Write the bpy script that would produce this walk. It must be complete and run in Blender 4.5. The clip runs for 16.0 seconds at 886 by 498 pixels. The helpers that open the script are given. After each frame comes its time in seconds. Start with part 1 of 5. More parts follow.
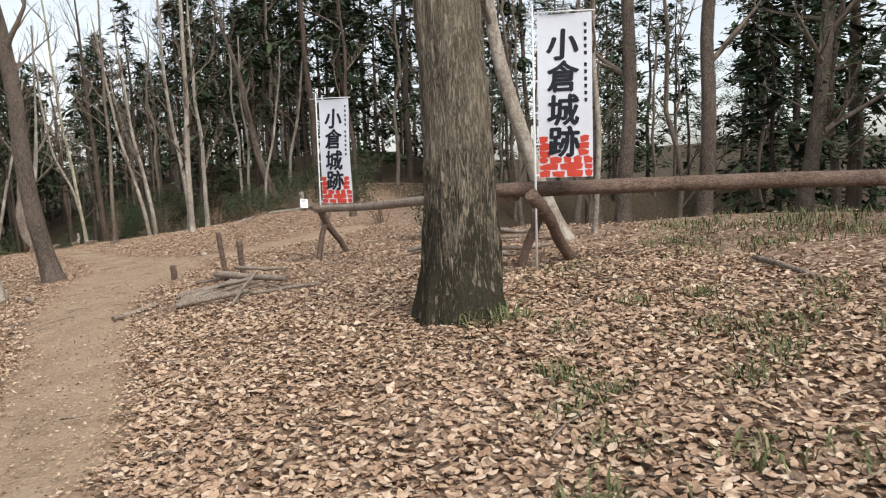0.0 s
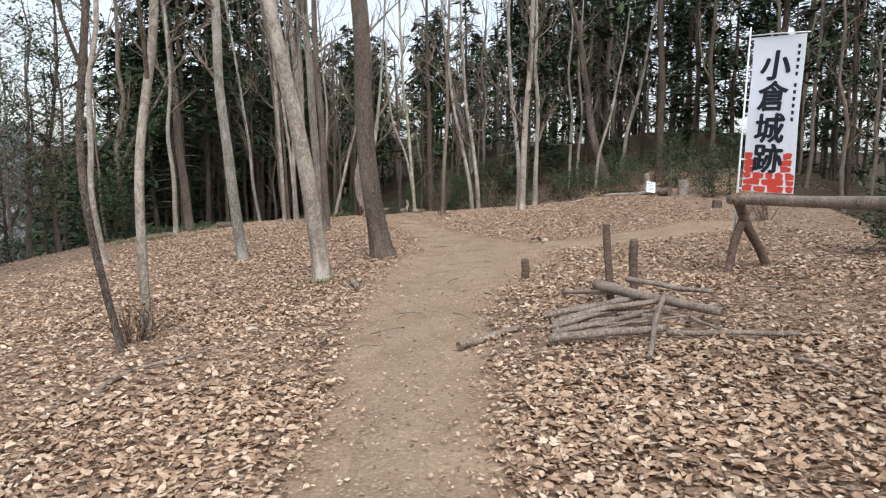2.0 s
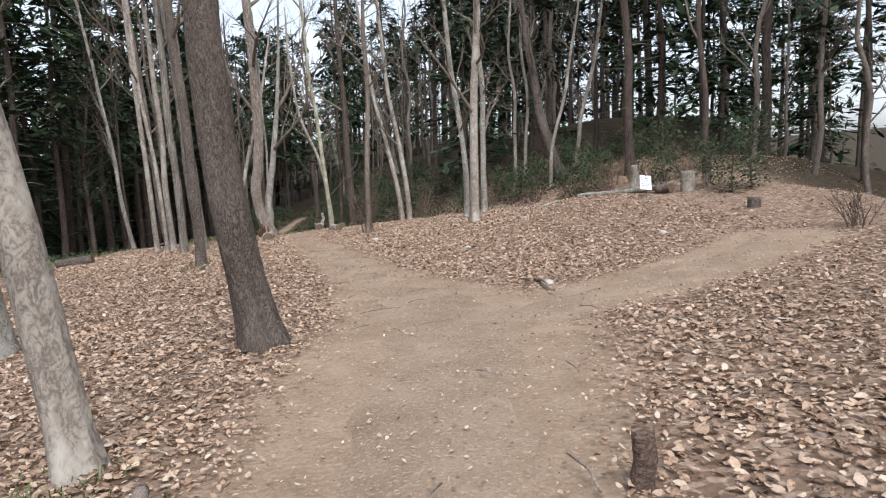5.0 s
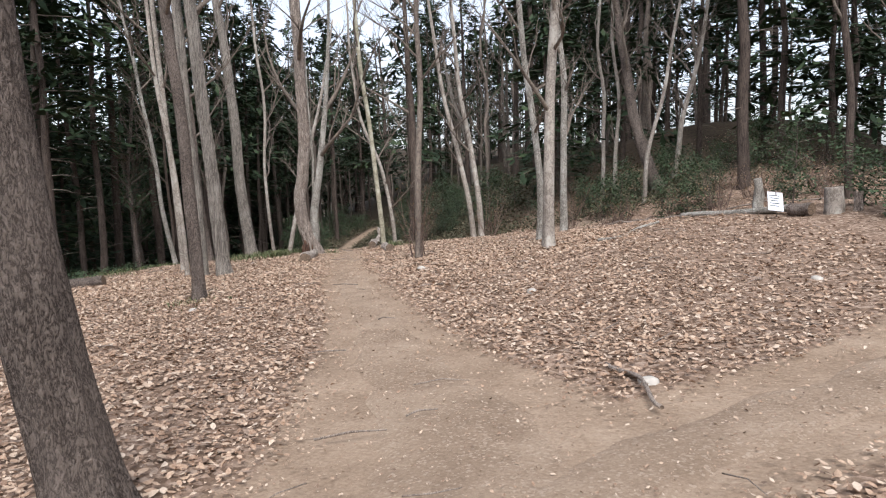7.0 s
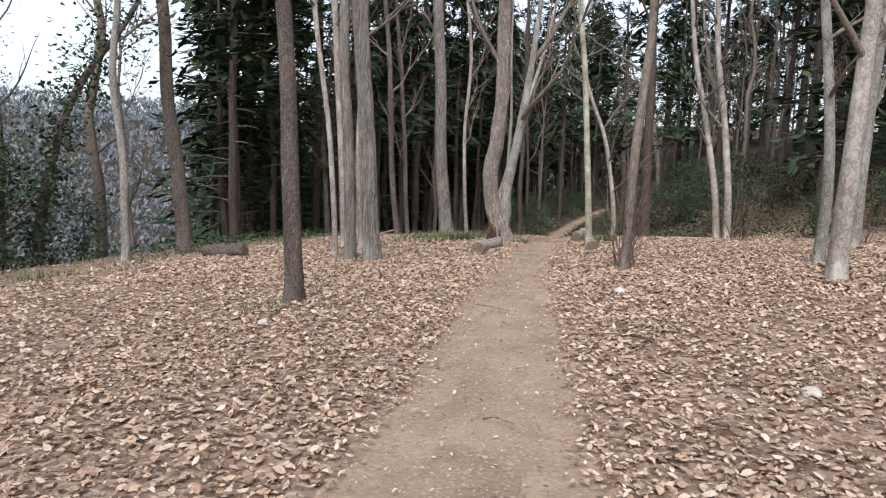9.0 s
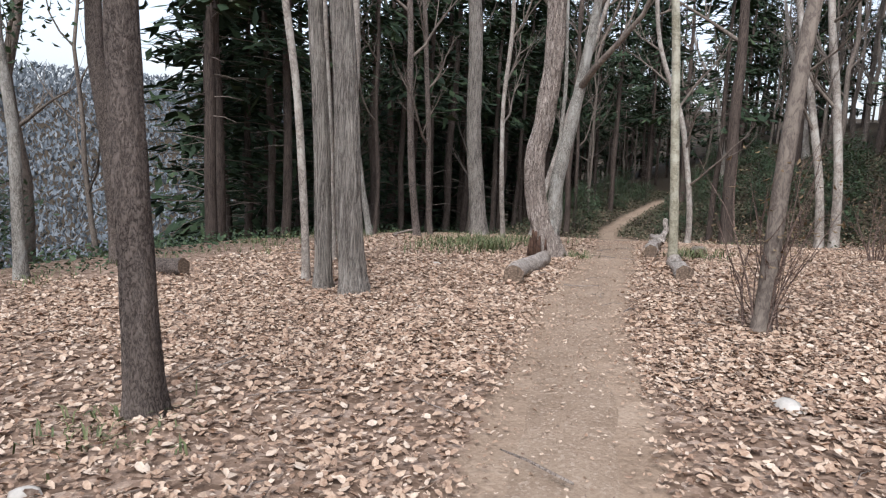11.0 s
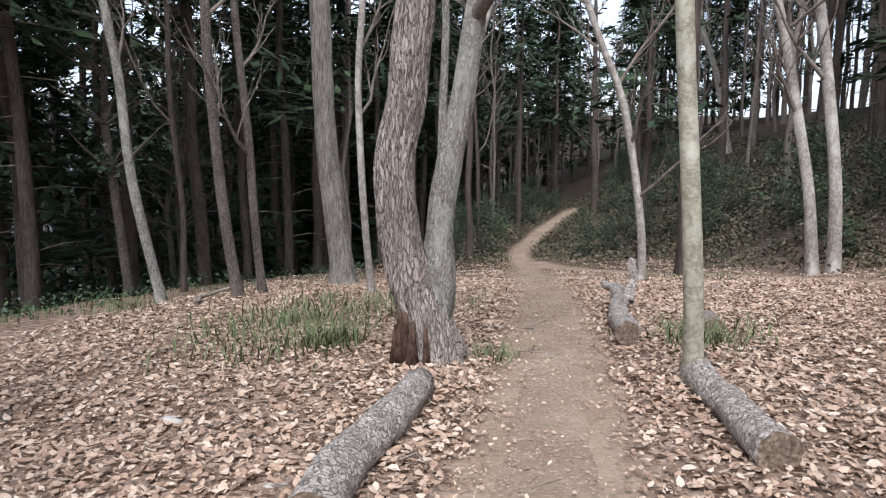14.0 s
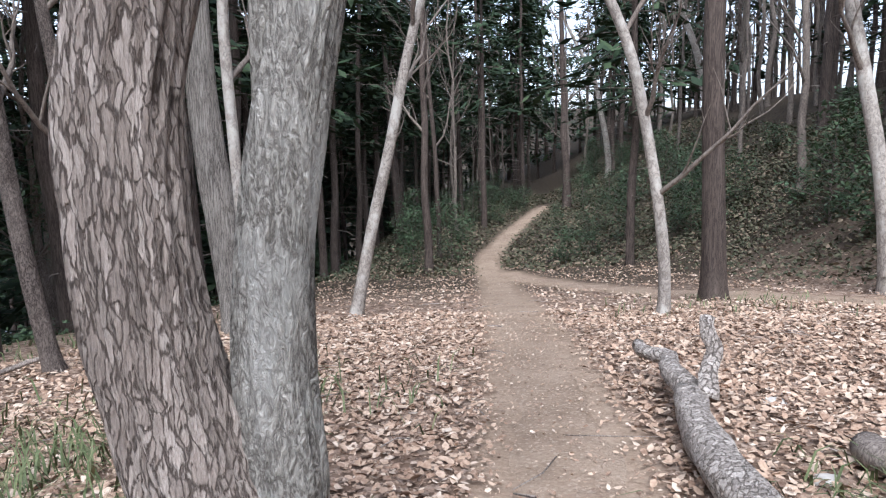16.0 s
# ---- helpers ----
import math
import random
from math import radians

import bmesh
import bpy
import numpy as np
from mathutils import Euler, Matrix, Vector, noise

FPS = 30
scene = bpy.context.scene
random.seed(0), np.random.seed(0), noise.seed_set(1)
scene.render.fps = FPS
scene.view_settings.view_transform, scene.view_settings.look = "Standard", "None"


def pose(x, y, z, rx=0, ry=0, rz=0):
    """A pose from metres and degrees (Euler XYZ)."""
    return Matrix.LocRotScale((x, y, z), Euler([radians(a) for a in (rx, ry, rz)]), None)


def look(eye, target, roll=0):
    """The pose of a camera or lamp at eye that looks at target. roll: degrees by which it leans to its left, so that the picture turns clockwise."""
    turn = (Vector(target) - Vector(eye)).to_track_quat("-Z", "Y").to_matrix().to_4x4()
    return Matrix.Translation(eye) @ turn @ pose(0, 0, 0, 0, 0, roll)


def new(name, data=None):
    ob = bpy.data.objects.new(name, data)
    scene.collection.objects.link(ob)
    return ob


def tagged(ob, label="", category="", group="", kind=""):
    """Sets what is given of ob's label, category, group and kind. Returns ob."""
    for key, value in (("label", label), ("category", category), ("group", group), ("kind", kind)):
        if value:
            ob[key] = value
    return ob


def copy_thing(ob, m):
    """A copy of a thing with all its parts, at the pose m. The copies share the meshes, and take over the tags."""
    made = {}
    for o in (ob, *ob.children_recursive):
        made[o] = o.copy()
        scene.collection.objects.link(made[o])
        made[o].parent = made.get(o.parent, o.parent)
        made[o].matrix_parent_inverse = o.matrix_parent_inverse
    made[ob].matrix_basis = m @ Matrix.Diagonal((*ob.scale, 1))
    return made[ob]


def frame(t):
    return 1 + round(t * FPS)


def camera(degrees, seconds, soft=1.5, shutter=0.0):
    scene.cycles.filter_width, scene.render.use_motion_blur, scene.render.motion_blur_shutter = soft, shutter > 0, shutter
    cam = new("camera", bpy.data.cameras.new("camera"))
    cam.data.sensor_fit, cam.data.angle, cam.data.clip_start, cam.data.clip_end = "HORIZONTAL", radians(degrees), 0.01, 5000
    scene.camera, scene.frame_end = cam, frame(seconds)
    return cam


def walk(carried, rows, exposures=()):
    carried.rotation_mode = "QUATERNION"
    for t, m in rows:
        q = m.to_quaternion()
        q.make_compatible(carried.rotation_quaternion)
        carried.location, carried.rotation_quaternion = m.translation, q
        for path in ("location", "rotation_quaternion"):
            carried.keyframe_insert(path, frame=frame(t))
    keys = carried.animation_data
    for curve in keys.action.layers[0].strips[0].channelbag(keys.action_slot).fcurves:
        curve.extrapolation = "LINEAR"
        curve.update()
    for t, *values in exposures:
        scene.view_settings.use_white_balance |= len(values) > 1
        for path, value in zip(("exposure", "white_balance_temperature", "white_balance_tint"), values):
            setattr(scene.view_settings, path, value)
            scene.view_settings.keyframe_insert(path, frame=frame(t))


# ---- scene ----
# ---------------------------------------------------------------- camera and walk
cam = camera(62.5, 16.0, soft=1.2)
PATH = [
    (0, (-0.046, 0.498, 1.549), (-0.214, 2.479, 1.332), -2.7),
    (0.5, (-0.579, 1.176, 1.496), (-0.897, 3.138, 1.276), -2.0),
    (1, (-1.128, 1.986, 1.441), (-1.680, 3.895, 1.214), -0.9),
    (1.5, (-1.663, 2.872, 1.423), (-2.401, 4.716, 1.183), -0.4),
    (2, (-2.211, 3.758, 1.429), (-3.150, 5.505, 1.177), 0.6),
    (2.5, (-2.753, 4.639, 1.428), (-3.806, 6.319, 1.164), 1.1),
    (3, (-3.321, 5.534, 1.426), (-4.501, 7.124, 1.147), 1.5),
    (3.5, (-3.857, 6.453, 1.391), (-5.070, 8.017, 1.104), 1.2),
    (4, (-4.382, 7.402, 1.364), (-5.528, 9.017, 1.081), 0.3),
    (4.5, (-4.857, 8.318, 1.322), (-5.787, 10.068, 1.054), -1.4),
    (4.7, (-5.027, 8.675, 1.319), (-5.871, 10.468, 1.056), -1.7),
    (5.75, (-5.585, 10.460, 1.325), (-6.264, 12.326, 1.085), -2.2),
    (6.8, (-6.075, 12.213, 1.341), (-6.936, 14.004, 1.116), -2.3),
    (7, (-6.177, 12.587, 1.327), (-7.141, 14.324, 1.101), -1.5),
    (7.5, (-6.458, 13.571, 1.285), (-7.669, 15.145, 1.045), 0.0),
    (8, (-6.897, 14.622, 1.258), (-8.203, 16.115, 0.999), 0.8),
    (8.5, (-7.389, 15.597, 1.219), (-8.782, 17.005, 0.941), 1.9),
    (8.7, (-7.630, 15.965, 1.231), (-9.050, 17.344, 0.943), 2.0),
    (9.75, (-9.120, 17.660, 1.175), (-10.632, 18.929, 0.852), 2.5),
    (10.8, (-10.714, 19.282, 1.110), (-12.249, 20.515, 0.759), 2.9),
    (11, (-11.007, 19.565, 1.091), (-12.529, 20.815, 0.743), 2.8),
    (11.5, (-11.701, 20.320, 1.039), (-13.182, 21.621, 0.701), 2.5),
    (12, (-12.432, 21.030, 0.975), (-13.858, 22.394, 0.649), 1.7),
    (12.5, (-13.095, 21.787, 0.908), (-14.508, 23.165, 0.589), 1.5),
    (13, (-13.774, 22.616, 0.854), (-15.180, 24.002, 0.536), 1.1),
    (13.5, (-14.333, 23.454, 0.823), (-15.704, 24.876, 0.512), 0.5),
    (14, (-14.929, 24.133, 0.796), (-16.283, 25.573, 0.490), 0.5),
    (14.5, (-15.597, 24.954, 0.727), (-16.932, 26.410, 0.417), 0.3),
    (15, (-16.221, 25.661, 0.693), (-17.556, 27.117, 0.381), 0.1),
    (15.5, (-16.791, 26.478, 0.622), (-18.087, 27.969, 0.308), -1.2),
    (16, (-17.300, 27.166, 0.551), (-18.584, 28.668, 0.242), -1.1),
]
walk(cam, [(t, look(eye, target, roll)) for t, eye, target, roll in PATH],
     [(0.0, 0.50, 6500, 9), (3.5, 0.54, 5900, 9), (7.0, 0.68, 5950, 12), (11.0, 0.68, 5750, 12), (14.5, 0.90, 5550, 12), (16.0, 1.16, 5400, 12)])

# ---------------------------------------------------------------- sky and sun (bright overcast)
SUN_ELEVATION, SUN_ROTATION = 50.0, 142.0
world = bpy.data.worlds.new("overcast_sky")
scene.world = world
world.use_nodes = True
wn, wl = world.node_tree.nodes, world.node_tree.links
sky = wn.new("ShaderNodeTexSky")
sky.sky_type, sky.sun_disc = "NISHITA", False
sky.sun_elevation, sky.sun_rotation = radians(SUN_ELEVATION), radians(SUN_ROTATION)
sky.air_density, sky.dust_density, sky.ozone_density = 1.0, 1.5, 1.0
haze = wn.new("ShaderNodeHueSaturation")
haze.inputs["Saturation"].default_value = 0.35
haze.inputs["Value"].default_value = 1.0
wl.new(sky.outputs[0], haze.inputs["Color"])
wl.new(haze.outputs[0], wn["Background"].inputs[0])
wn["Background"].inputs[1].default_value = 0.14
sun = new("sun", bpy.data.lights.new("sun", "SUN"))
sun.data.energy, sun.data.angle, sun.data.color = 2.7, radians(40), (1.0, 0.96, 0.90)
sun.matrix_world = look((21, -27, 40), (0, 0, 0))


# ---------------------------------------------------------------- materials
class Nodes:
    """A material's node tree, written in short."""

    def __init__(self, name, rough=0.85, spec=0.25):
        self.mat = bpy.data.materials.new(name)
        self.mat.use_nodes = True
        self.n, self.l = self.mat.node_tree.nodes, self.mat.node_tree.links
        self.bsdf = self.n["Principled BSDF"]
        self.bsdf.inputs["Roughness"].default_value = rough
        self.bsdf.inputs["Specular IOR Level"].default_value = spec

    def coords(self, scale=(1, 1, 1), kind="Object"):
        tc, mp = self.n.new("ShaderNodeTexCoord"), self.n.new("ShaderNodeMapping")
        mp.inputs["Scale"].default_value = scale
        self.l.new(tc.outputs[kind], mp.inputs[0])
        return mp.outputs[0]

    def noise(self, vec, scale, detail=6, rough=0.6, distort=0.0):
        t = self.n.new("ShaderNodeTexNoise")
        t.inputs["Scale"].default_value, t.inputs["Detail"].default_value = scale, detail
        t.inputs["Roughness"].default_value, t.inputs["Distortion"].default_value = rough, distort
        self.l.new(vec, t.inputs["Vector"])
        return t.outputs["Fac"]

    def voronoi(self, vec, scale, out="Distance", feature="F1"):
        t = self.n.new("ShaderNodeTexVoronoi")
        t.feature = feature
        t.inputs["Scale"].default_value = scale
        self.l.new(vec, t.inputs["Vector"])
        return t.outputs[out]

    def coords_noise(self, vec, scale, amount):
        t, m = self.n.new("ShaderNodeTexNoise"), self.n.new("ShaderNodeVectorMath")
        t.inputs["Scale"].default_value = scale
        m.operation = "SCALE"
        m.inputs["Scale"].default_value = amount
        self.l.new(vec, t.inputs["Vector"])
        self.l.new(t.outputs["Color"], m.inputs[0])
        return m.outputs[0]

    def ramp(self, fac, stops):
        r = self.n.new("ShaderNodeValToRGB")
        while len(r.color_ramp.elements) < len(stops):
            r.color_ramp.elements.new(0.5)
        for e, (p, c) in zip(r.color_ramp.elements, stops):
            e.position, e.color = p, (*c, 1)
        self.l.new(fac, r.inputs[0])
        return r.outputs[0]

    def mix(self, fac, a, b, blend="MIX"):
        m = self.n.new("ShaderNodeMix")
        m.data_type, m.blend_type = "RGBA", blend
        for value, socket in ((fac, m.inputs[0]), (a, m.inputs[6]), (b, m.inputs[7])):
            if isinstance(value, (int, float)):
                socket.default_value = value
            elif isinstance(value, tuple):
                socket.default_value = (*value, 1)
            else:
                self.l.new(value, socket)
        return m.outputs[2]

    def math(self, op, a, b):
        m = self.n.new("ShaderNodeMath")
        m.operation, m.use_clamp = op, False
        for value, socket in ((a, m.inputs[0]), (b, m.inputs[1])):
            if isinstance(value, (int, float)):
                socket.default_value = value
            else:
                self.l.new(value, socket)
        return m.outputs[0]

    def finish(self, color, bump=None, strength=0.5, distance=0.02):
        self.l.new(color, self.bsdf.inputs["Base Color"])
        if bump is not None:
            b = self.n.new("ShaderNodeBump")
            b.inputs["Strength"].default_value, b.inputs["Distance"].default_value = strength, distance
            self.l.new(bump, b.inputs["Height"])
            self.l.new(b.outputs[0], self.bsdf.inputs["Normal"])
        return self.mat


def bark(name, dark, light, ridge=(26, 26, 3.2), blotch=None, strength=0.9, distance=0.025, moss=None, fine=0.12):
    k = Nodes(name, 0.92, 0.15)
    n1 = k.noise(k.coords(ridge), 1.0, 7, 0.62, 0.8)
    n2 = k.noise(k.coords(tuple(c * 2.1 for c in ridge)), 1.0, 5, 0.65, 0.4)
    crack = k.math("MULTIPLY", k.math("ABSOLUTE", k.math("SUBTRACT", n1, 0.5), 0.0), 2.0)
    small = k.math("MULTIPLY", k.math("ABSOLUTE", k.math("SUBTRACT", n2, 0.5), 0.0), 1.2)
    ridges = k.math("ADD", crack, small)
    grain = k.noise(k.coords((110, 110, 45)), 1.0, 3, 0.6)
    mid = tuple(0.45 * a + 0.55 * b for a, b in zip(dark, light))
    col = k.ramp(ridges, [(0.07, dark), (fine + 0.05, mid), (0.40, light)])
    col = k.mix(0.18, col, k.ramp(grain, [(0.35, dark), (0.7, light)]))
    col = k.mix(0.25, col, k.ramp(k.noise(k.coords((3, 3, 1.3)), 1.0, 4, 0.6), [(0.38, dark), (0.65, light)]))
    if blotch:
        col = k.mix(k.ramp(k.noise(k.coords((4, 4, 2.2)), 1.0, 5, 0.7), [(0.5, (0, 0, 0)), (0.64, (0.85, 0.85, 0.85))]), col, blotch)
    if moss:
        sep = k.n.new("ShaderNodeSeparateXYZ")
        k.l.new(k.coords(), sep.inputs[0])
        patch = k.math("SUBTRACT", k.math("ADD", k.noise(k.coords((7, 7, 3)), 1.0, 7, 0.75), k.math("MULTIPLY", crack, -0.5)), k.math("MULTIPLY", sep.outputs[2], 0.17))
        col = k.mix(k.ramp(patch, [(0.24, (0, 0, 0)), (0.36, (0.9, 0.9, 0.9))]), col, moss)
    return k.finish(col, k.math("ADD", ridges, k.math("MULTIPLY", grain, 0.15)), strength, distance)


def plated_bark(name, gap, low, high, cell=(17, 17, 5.0), warp=0.075, pale=None, distance=0.04):
    """Thick bark broken into upright plates by dark furrows and cross cracks, with fine scaly grain."""
    k = Nodes(name, 0.93, 0.12)
    v = k.coords()
    bent = k.n.new("ShaderNodeVectorMath")
    bent.operation = "ADD"
    k.l.new(v, bent.inputs[0])
    k.l.new(k.coords_noise(v, 9.0, warp), bent.inputs[1])
    stretch = k.n.new("ShaderNodeMapping")
    stretch.inputs["Scale"].default_value = cell
    k.l.new(bent.outputs[0], stretch.inputs[0])
    crack = k.voronoi(stretch.outputs[0], 1.0, "Distance", "DISTANCE_TO_EDGE")
    tone = k.n.new("ShaderNodeSeparateColor")
    k.l.new(k.voronoi(stretch.outputs[0], 1.0, "Color"), tone.inputs[0])
    scale = k.noise(k.coords(tuple(3.2 * c for c in cell)), 1.0, 6, 0.7, 0.6)
    grain = k.noise(k.coords((120, 120, 60)), 1.0, 4, 0.65)
    face = k.ramp(k.math("ADD", k.math("MULTIPLY", scale, 0.75), k.math("MULTIPLY", tone.outputs[0], 0.25)), [(0.30, tuple(0.5 * c for c in low)), (0.48, low), (0.70, high)])
    face = k.mix(0.22, face, k.ramp(grain, [(0.35, low), (0.68, high)]))
    if pale:
        face = k.mix(k.ramp(k.noise(k.coords((5, 5, 2.5)), 1.0, 5, 0.7), [(0.48, (0, 0, 0)), (0.62, (0.8, 0.8, 0.8))]), face, pale)
    depth = k.ramp(k.math("ADD", crack, k.math("MULTIPLY", k.math("SUBTRACT", scale, 0.5), 0.55)), [(-0.0, (0, 0, 0)), (0.09, (1, 1, 1))])
    col = k.mix(depth, gap, face)
    height = k.math("ADD", k.math("MULTIPLY", depth, 0.8), k.math("ADD", k.math("MULTIPLY", scale, 0.5), k.math("MULTIPLY", grain, 0.12)))
    return k.finish(col, height, 1.0, distance)


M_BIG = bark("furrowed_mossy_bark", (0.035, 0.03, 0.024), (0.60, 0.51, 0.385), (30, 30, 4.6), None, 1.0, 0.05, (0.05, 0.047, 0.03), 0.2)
M_OAK = plated_bark("flaky_oak_bark", (0.17, 0.132, 0.108), (0.35, 0.28, 0.23), (0.64, 0.545, 0.465), (42, 42, 7.0), 0.06)
M_OAK_PALE = bark("pale_lichened_bark", (0.10, 0.086, 0.07), (0.60, 0.55, 0.47), (30, 30, 11), (0.52, 0.49, 0.43), 1.0, 0.035)
M_GREY = bark("smooth_grey_bark", (0.14, 0.115, 0.095), (0.44, 0.385, 0.32), (12, 12, 8), (0.46, 0.42, 0.36), 0.45, 0.012)
M_YOUNG = bark("smooth_greenish_bark", (0.17, 0.15, 0.10), (0.42, 0.385, 0.285), (6, 6, 10), (0.47, 0.44, 0.34), 0.35, 0.008)
M_FURROW = bark("grey_furrowed_bark", (0.07, 0.058, 0.048), (0.62, 0.545, 0.46), (34, 34, 2.4), None, 1.0, 0.05)
M_BROWN = bark("dark_brown_bark", (0.04, 0.03, 0.025), (0.36, 0.29, 0.24), (34, 34, 14), None, 1.0, 0.04)
M_CONIFER = bark("reddish_conifer_bark", (0.03, 0.022, 0.018), (0.15, 0.115, 0.092), (32, 32, 2.2), None, 0.9, 0.02)
M_TWIG = bark("twig_bark", (0.09, 0.07, 0.058), (0.26, 0.215, 0.17), (12, 12, 5), None, 0.3, 0.01)
M_DEADWOOD = bark("weathered_dead_branch", (0.09, 0.068, 0.055), (0.48, 0.40, 0.33), (40, 40, 12), None, 0.8, 0.01)
M_LOG = plated_bark("grey_log_bark", (0.28, 0.23, 0.188), (0.48, 0.405, 0.34), (0.82, 0.72, 0.62), (26, 26, 26), 0.08)
M_RAIL = bark("cedar_log_bark", (0.06, 0.04, 0.032), (0.33, 0.235, 0.185), (12, 34, 34), None, 0.9, 0.02)


def make_cut_wood():
    k = Nodes("cut_wood_end", 0.8, 0.2)
    v = k.coords((1, 1, 1))
    n = k.noise(v, 40, 5)
    return k.finish(k.ramp(n, [(0.3, (0.05, 0.034, 0.024)), (0.52, (0.15, 0.105, 0.072)), (0.75, (0.33, 0.25, 0.18))]), n, 0.4, 0.01)


def make_rotten_wood():
    k = Nodes("rotten_red_wood", 0.95, 0.1)
    n = k.noise(k.coords((18, 18, 8)), 1, 6, 0.7)
    return k.finish(k.ramp(n, [(0.35, (0.03, 0.018, 0.013)), (0.7, (0.17, 0.10, 0.068))]), n, 1, 0.05)


def make_ground():
    k = Nodes("leaf_strewn_soil", 0.95, 0.1)
    v = k.coords()
    warp = k.n.new("ShaderNodeVectorMath")
    warp.operation = "ADD"
    k.l.new(v, warp.inputs[0])
    k.l.new(k.coords_noise(v, 9, 0.12), warp.inputs[1])
    cell = k.voronoi(warp.outputs[0], 19, "Color")
    rnd = k.n.new("ShaderNodeSeparateColor")
    k.l.new(cell, rnd.inputs[0])
    leaf = k.ramp(rnd.outputs[0], [(0.0, (0.09, 0.055, 0.037)), (0.3, (0.22, 0.145, 0.098)), (0.65, (0.36, 0.25, 0.18)), (1.0, (0.55, 0.42, 0.32))])
    edge = k.voronoi(warp.outputs[0], 19, "Distance", "F1")
    leaf = k.mix(k.ramp(k.noise(v, 22, 7, 0.75), [(0.34, (0.7, 0.7, 0.7)), (0.58, (0, 0, 0))]), leaf, (0.125, 0.085, 0.058))
    big = k.noise(v, 0.55, 5, 0.6)
    leaf = k.mix(k.math("MULTIPLY", big, 0.5), leaf, (0.16, 0.11, 0.075))
    fine = k.noise(v, 34, 8, 0.7)
    soil = k.ramp(k.math("ADD", k.math("MULTIPLY", fine, 0.6), k.math("MULTIPLY", k.noise(v, 1.8, 5), 0.4)),
                  [(0.32, (0.19, 0.132, 0.088)), (0.52, (0.32, 0.233, 0.161)), (0.7, (0.44, 0.339, 0.245))])
    at = k.n.new("ShaderNodeAttribute")
    at.attribute_name = "worn"
    worn = k.math("ADD", at.outputs["Fac"], k.math("MULTIPLY", k.math("SUBTRACT", k.noise(v, 5, 6, 0.7), 0.5), 1.1))
    col = k.mix(k.ramp(worn, [(0.33, (0, 0, 0)), (0.58, (1, 1, 1))]), leaf, soil)
    wood = k.n.new("ShaderNodeAttribute")
    wood.attribute_name = "wooded"
    humus = k.ramp(k.noise(v, 9, 6, 0.7), [(0.35, (0.03, 0.024, 0.017)), (0.55, (0.075, 0.055, 0.038)), (0.72, (0.07, 0.085, 0.035))])
    col = k.mix(wood.outputs["Fac"], col, humus)
    return k.finish(col, k.math("ADD", fine, k.math("MULTIPLY", edge, 0.8)), 0.5, 0.014)


def make_trail():
    k = Nodes("trodden_earth", 0.95, 0.12)
    v = k.coords()
    fine = k.noise(v, 42, 8, 0.72)
    broad = k.noise(v, 1.6, 5, 0.6)
    col = k.ramp(k.math("ADD", k.math("MULTIPLY", fine, 0.55), k.math("MULTIPLY", broad, 0.45)),
                 [(0.32, (0.19, 0.132, 0.088)), (0.52, (0.32, 0.233, 0.161)), (0.7, (0.44, 0.339, 0.245))])
    crumbs = k.voronoi(v, 60, "Color")
    sep = k.n.new("ShaderNodeSeparateColor")
    k.l.new(crumbs, sep.inputs[0])
    col = k.mix(k.ramp(sep.outputs[0], [(0.86, (0, 0, 0)), (0.92, (0.6, 0.6, 0.6))]), col, (0.46, 0.36, 0.27))
    return k.finish(col, k.math("ADD", fine, k.math("MULTIPLY", broad, 0.8)), 0.6, 0.025)


def make_leaf(name, stops, rough=0.7, through=0.0):
    k = Nodes(name, rough, 0.25)
    g = k.n.new("ShaderNodeNewGeometry")
    col = k.ramp(g.outputs["Random Per Island"], stops)
    vein = k.noise(k.coords(), 55, 3)
    col = k.mix(0.3, col, k.ramp(vein, [(0.3, stops[0][1]), (0.7, stops[-1][1])]))
    return k.finish(col, vein, 0.3, 0.004)


M_GROUND, M_TRAIL, M_CUT, M_ROT = make_ground(), make_trail(), make_cut_wood(), make_rotten_wood()
M_LITTER = make_leaf("fallen_leaf", [(0.0, (0.085, 0.046, 0.028)), (0.2, (0.23, 0.125, 0.07)), (0.5, (0.40, 0.255, 0.16)), (0.8, (0.54, 0.385, 0.265)), (1.0, (0.68, 0.55, 0.42))])
M_NEEDLE = make_leaf("conifer_foliage", [(0.0, (0.012, 0.022, 0.011)), (0.6, (0.028, 0.048, 0.022)), (1.0, (0.06, 0.085, 0.036))], 0.75)
M_EVERGREEN = make_leaf("evergreen_leaf", [(0.0, (0.018, 0.034, 0.014)), (0.6, (0.042, 0.07, 0.03)), (1.0, (0.10, 0.135, 0.065))], 0.5)
M_GRASS = make_leaf("winter_grass", [(0.0, (0.05, 0.07, 0.025)), (0.5, (0.09, 0.125, 0.045)), (0.85, (0.15, 0.17, 0.07)), (1.0, (0.26, 0.22, 0.12))], 0.6)
# blue-grey stops: the air's haze over the valley is painted into the leaf colour
M_HAZED_WOOD = make_leaf("far_woods_haze_tint", [(0.0, (0.085, 0.10, 0.112)), (0.5, (0.14, 0.155, 0.165)), (1.0, (0.21, 0.22, 0.222))], 0.95)
M_GROUNDCOVER = make_leaf("mixed_ground_cover", [(0.0, (0.022, 0.034, 0.016)), (0.45, (0.055, 0.072, 0.034)), (0.7, (0.11, 0.10, 0.055)), (1.0, (0.24, 0.17, 0.115))], 0.7)
M_DRY = make_leaf("dry_brown_leaf", [(0.0, (0.09, 0.055, 0.03)), (0.6, (0.19, 0.125, 0.065)), (1.0, (0.28, 0.20, 0.10))])


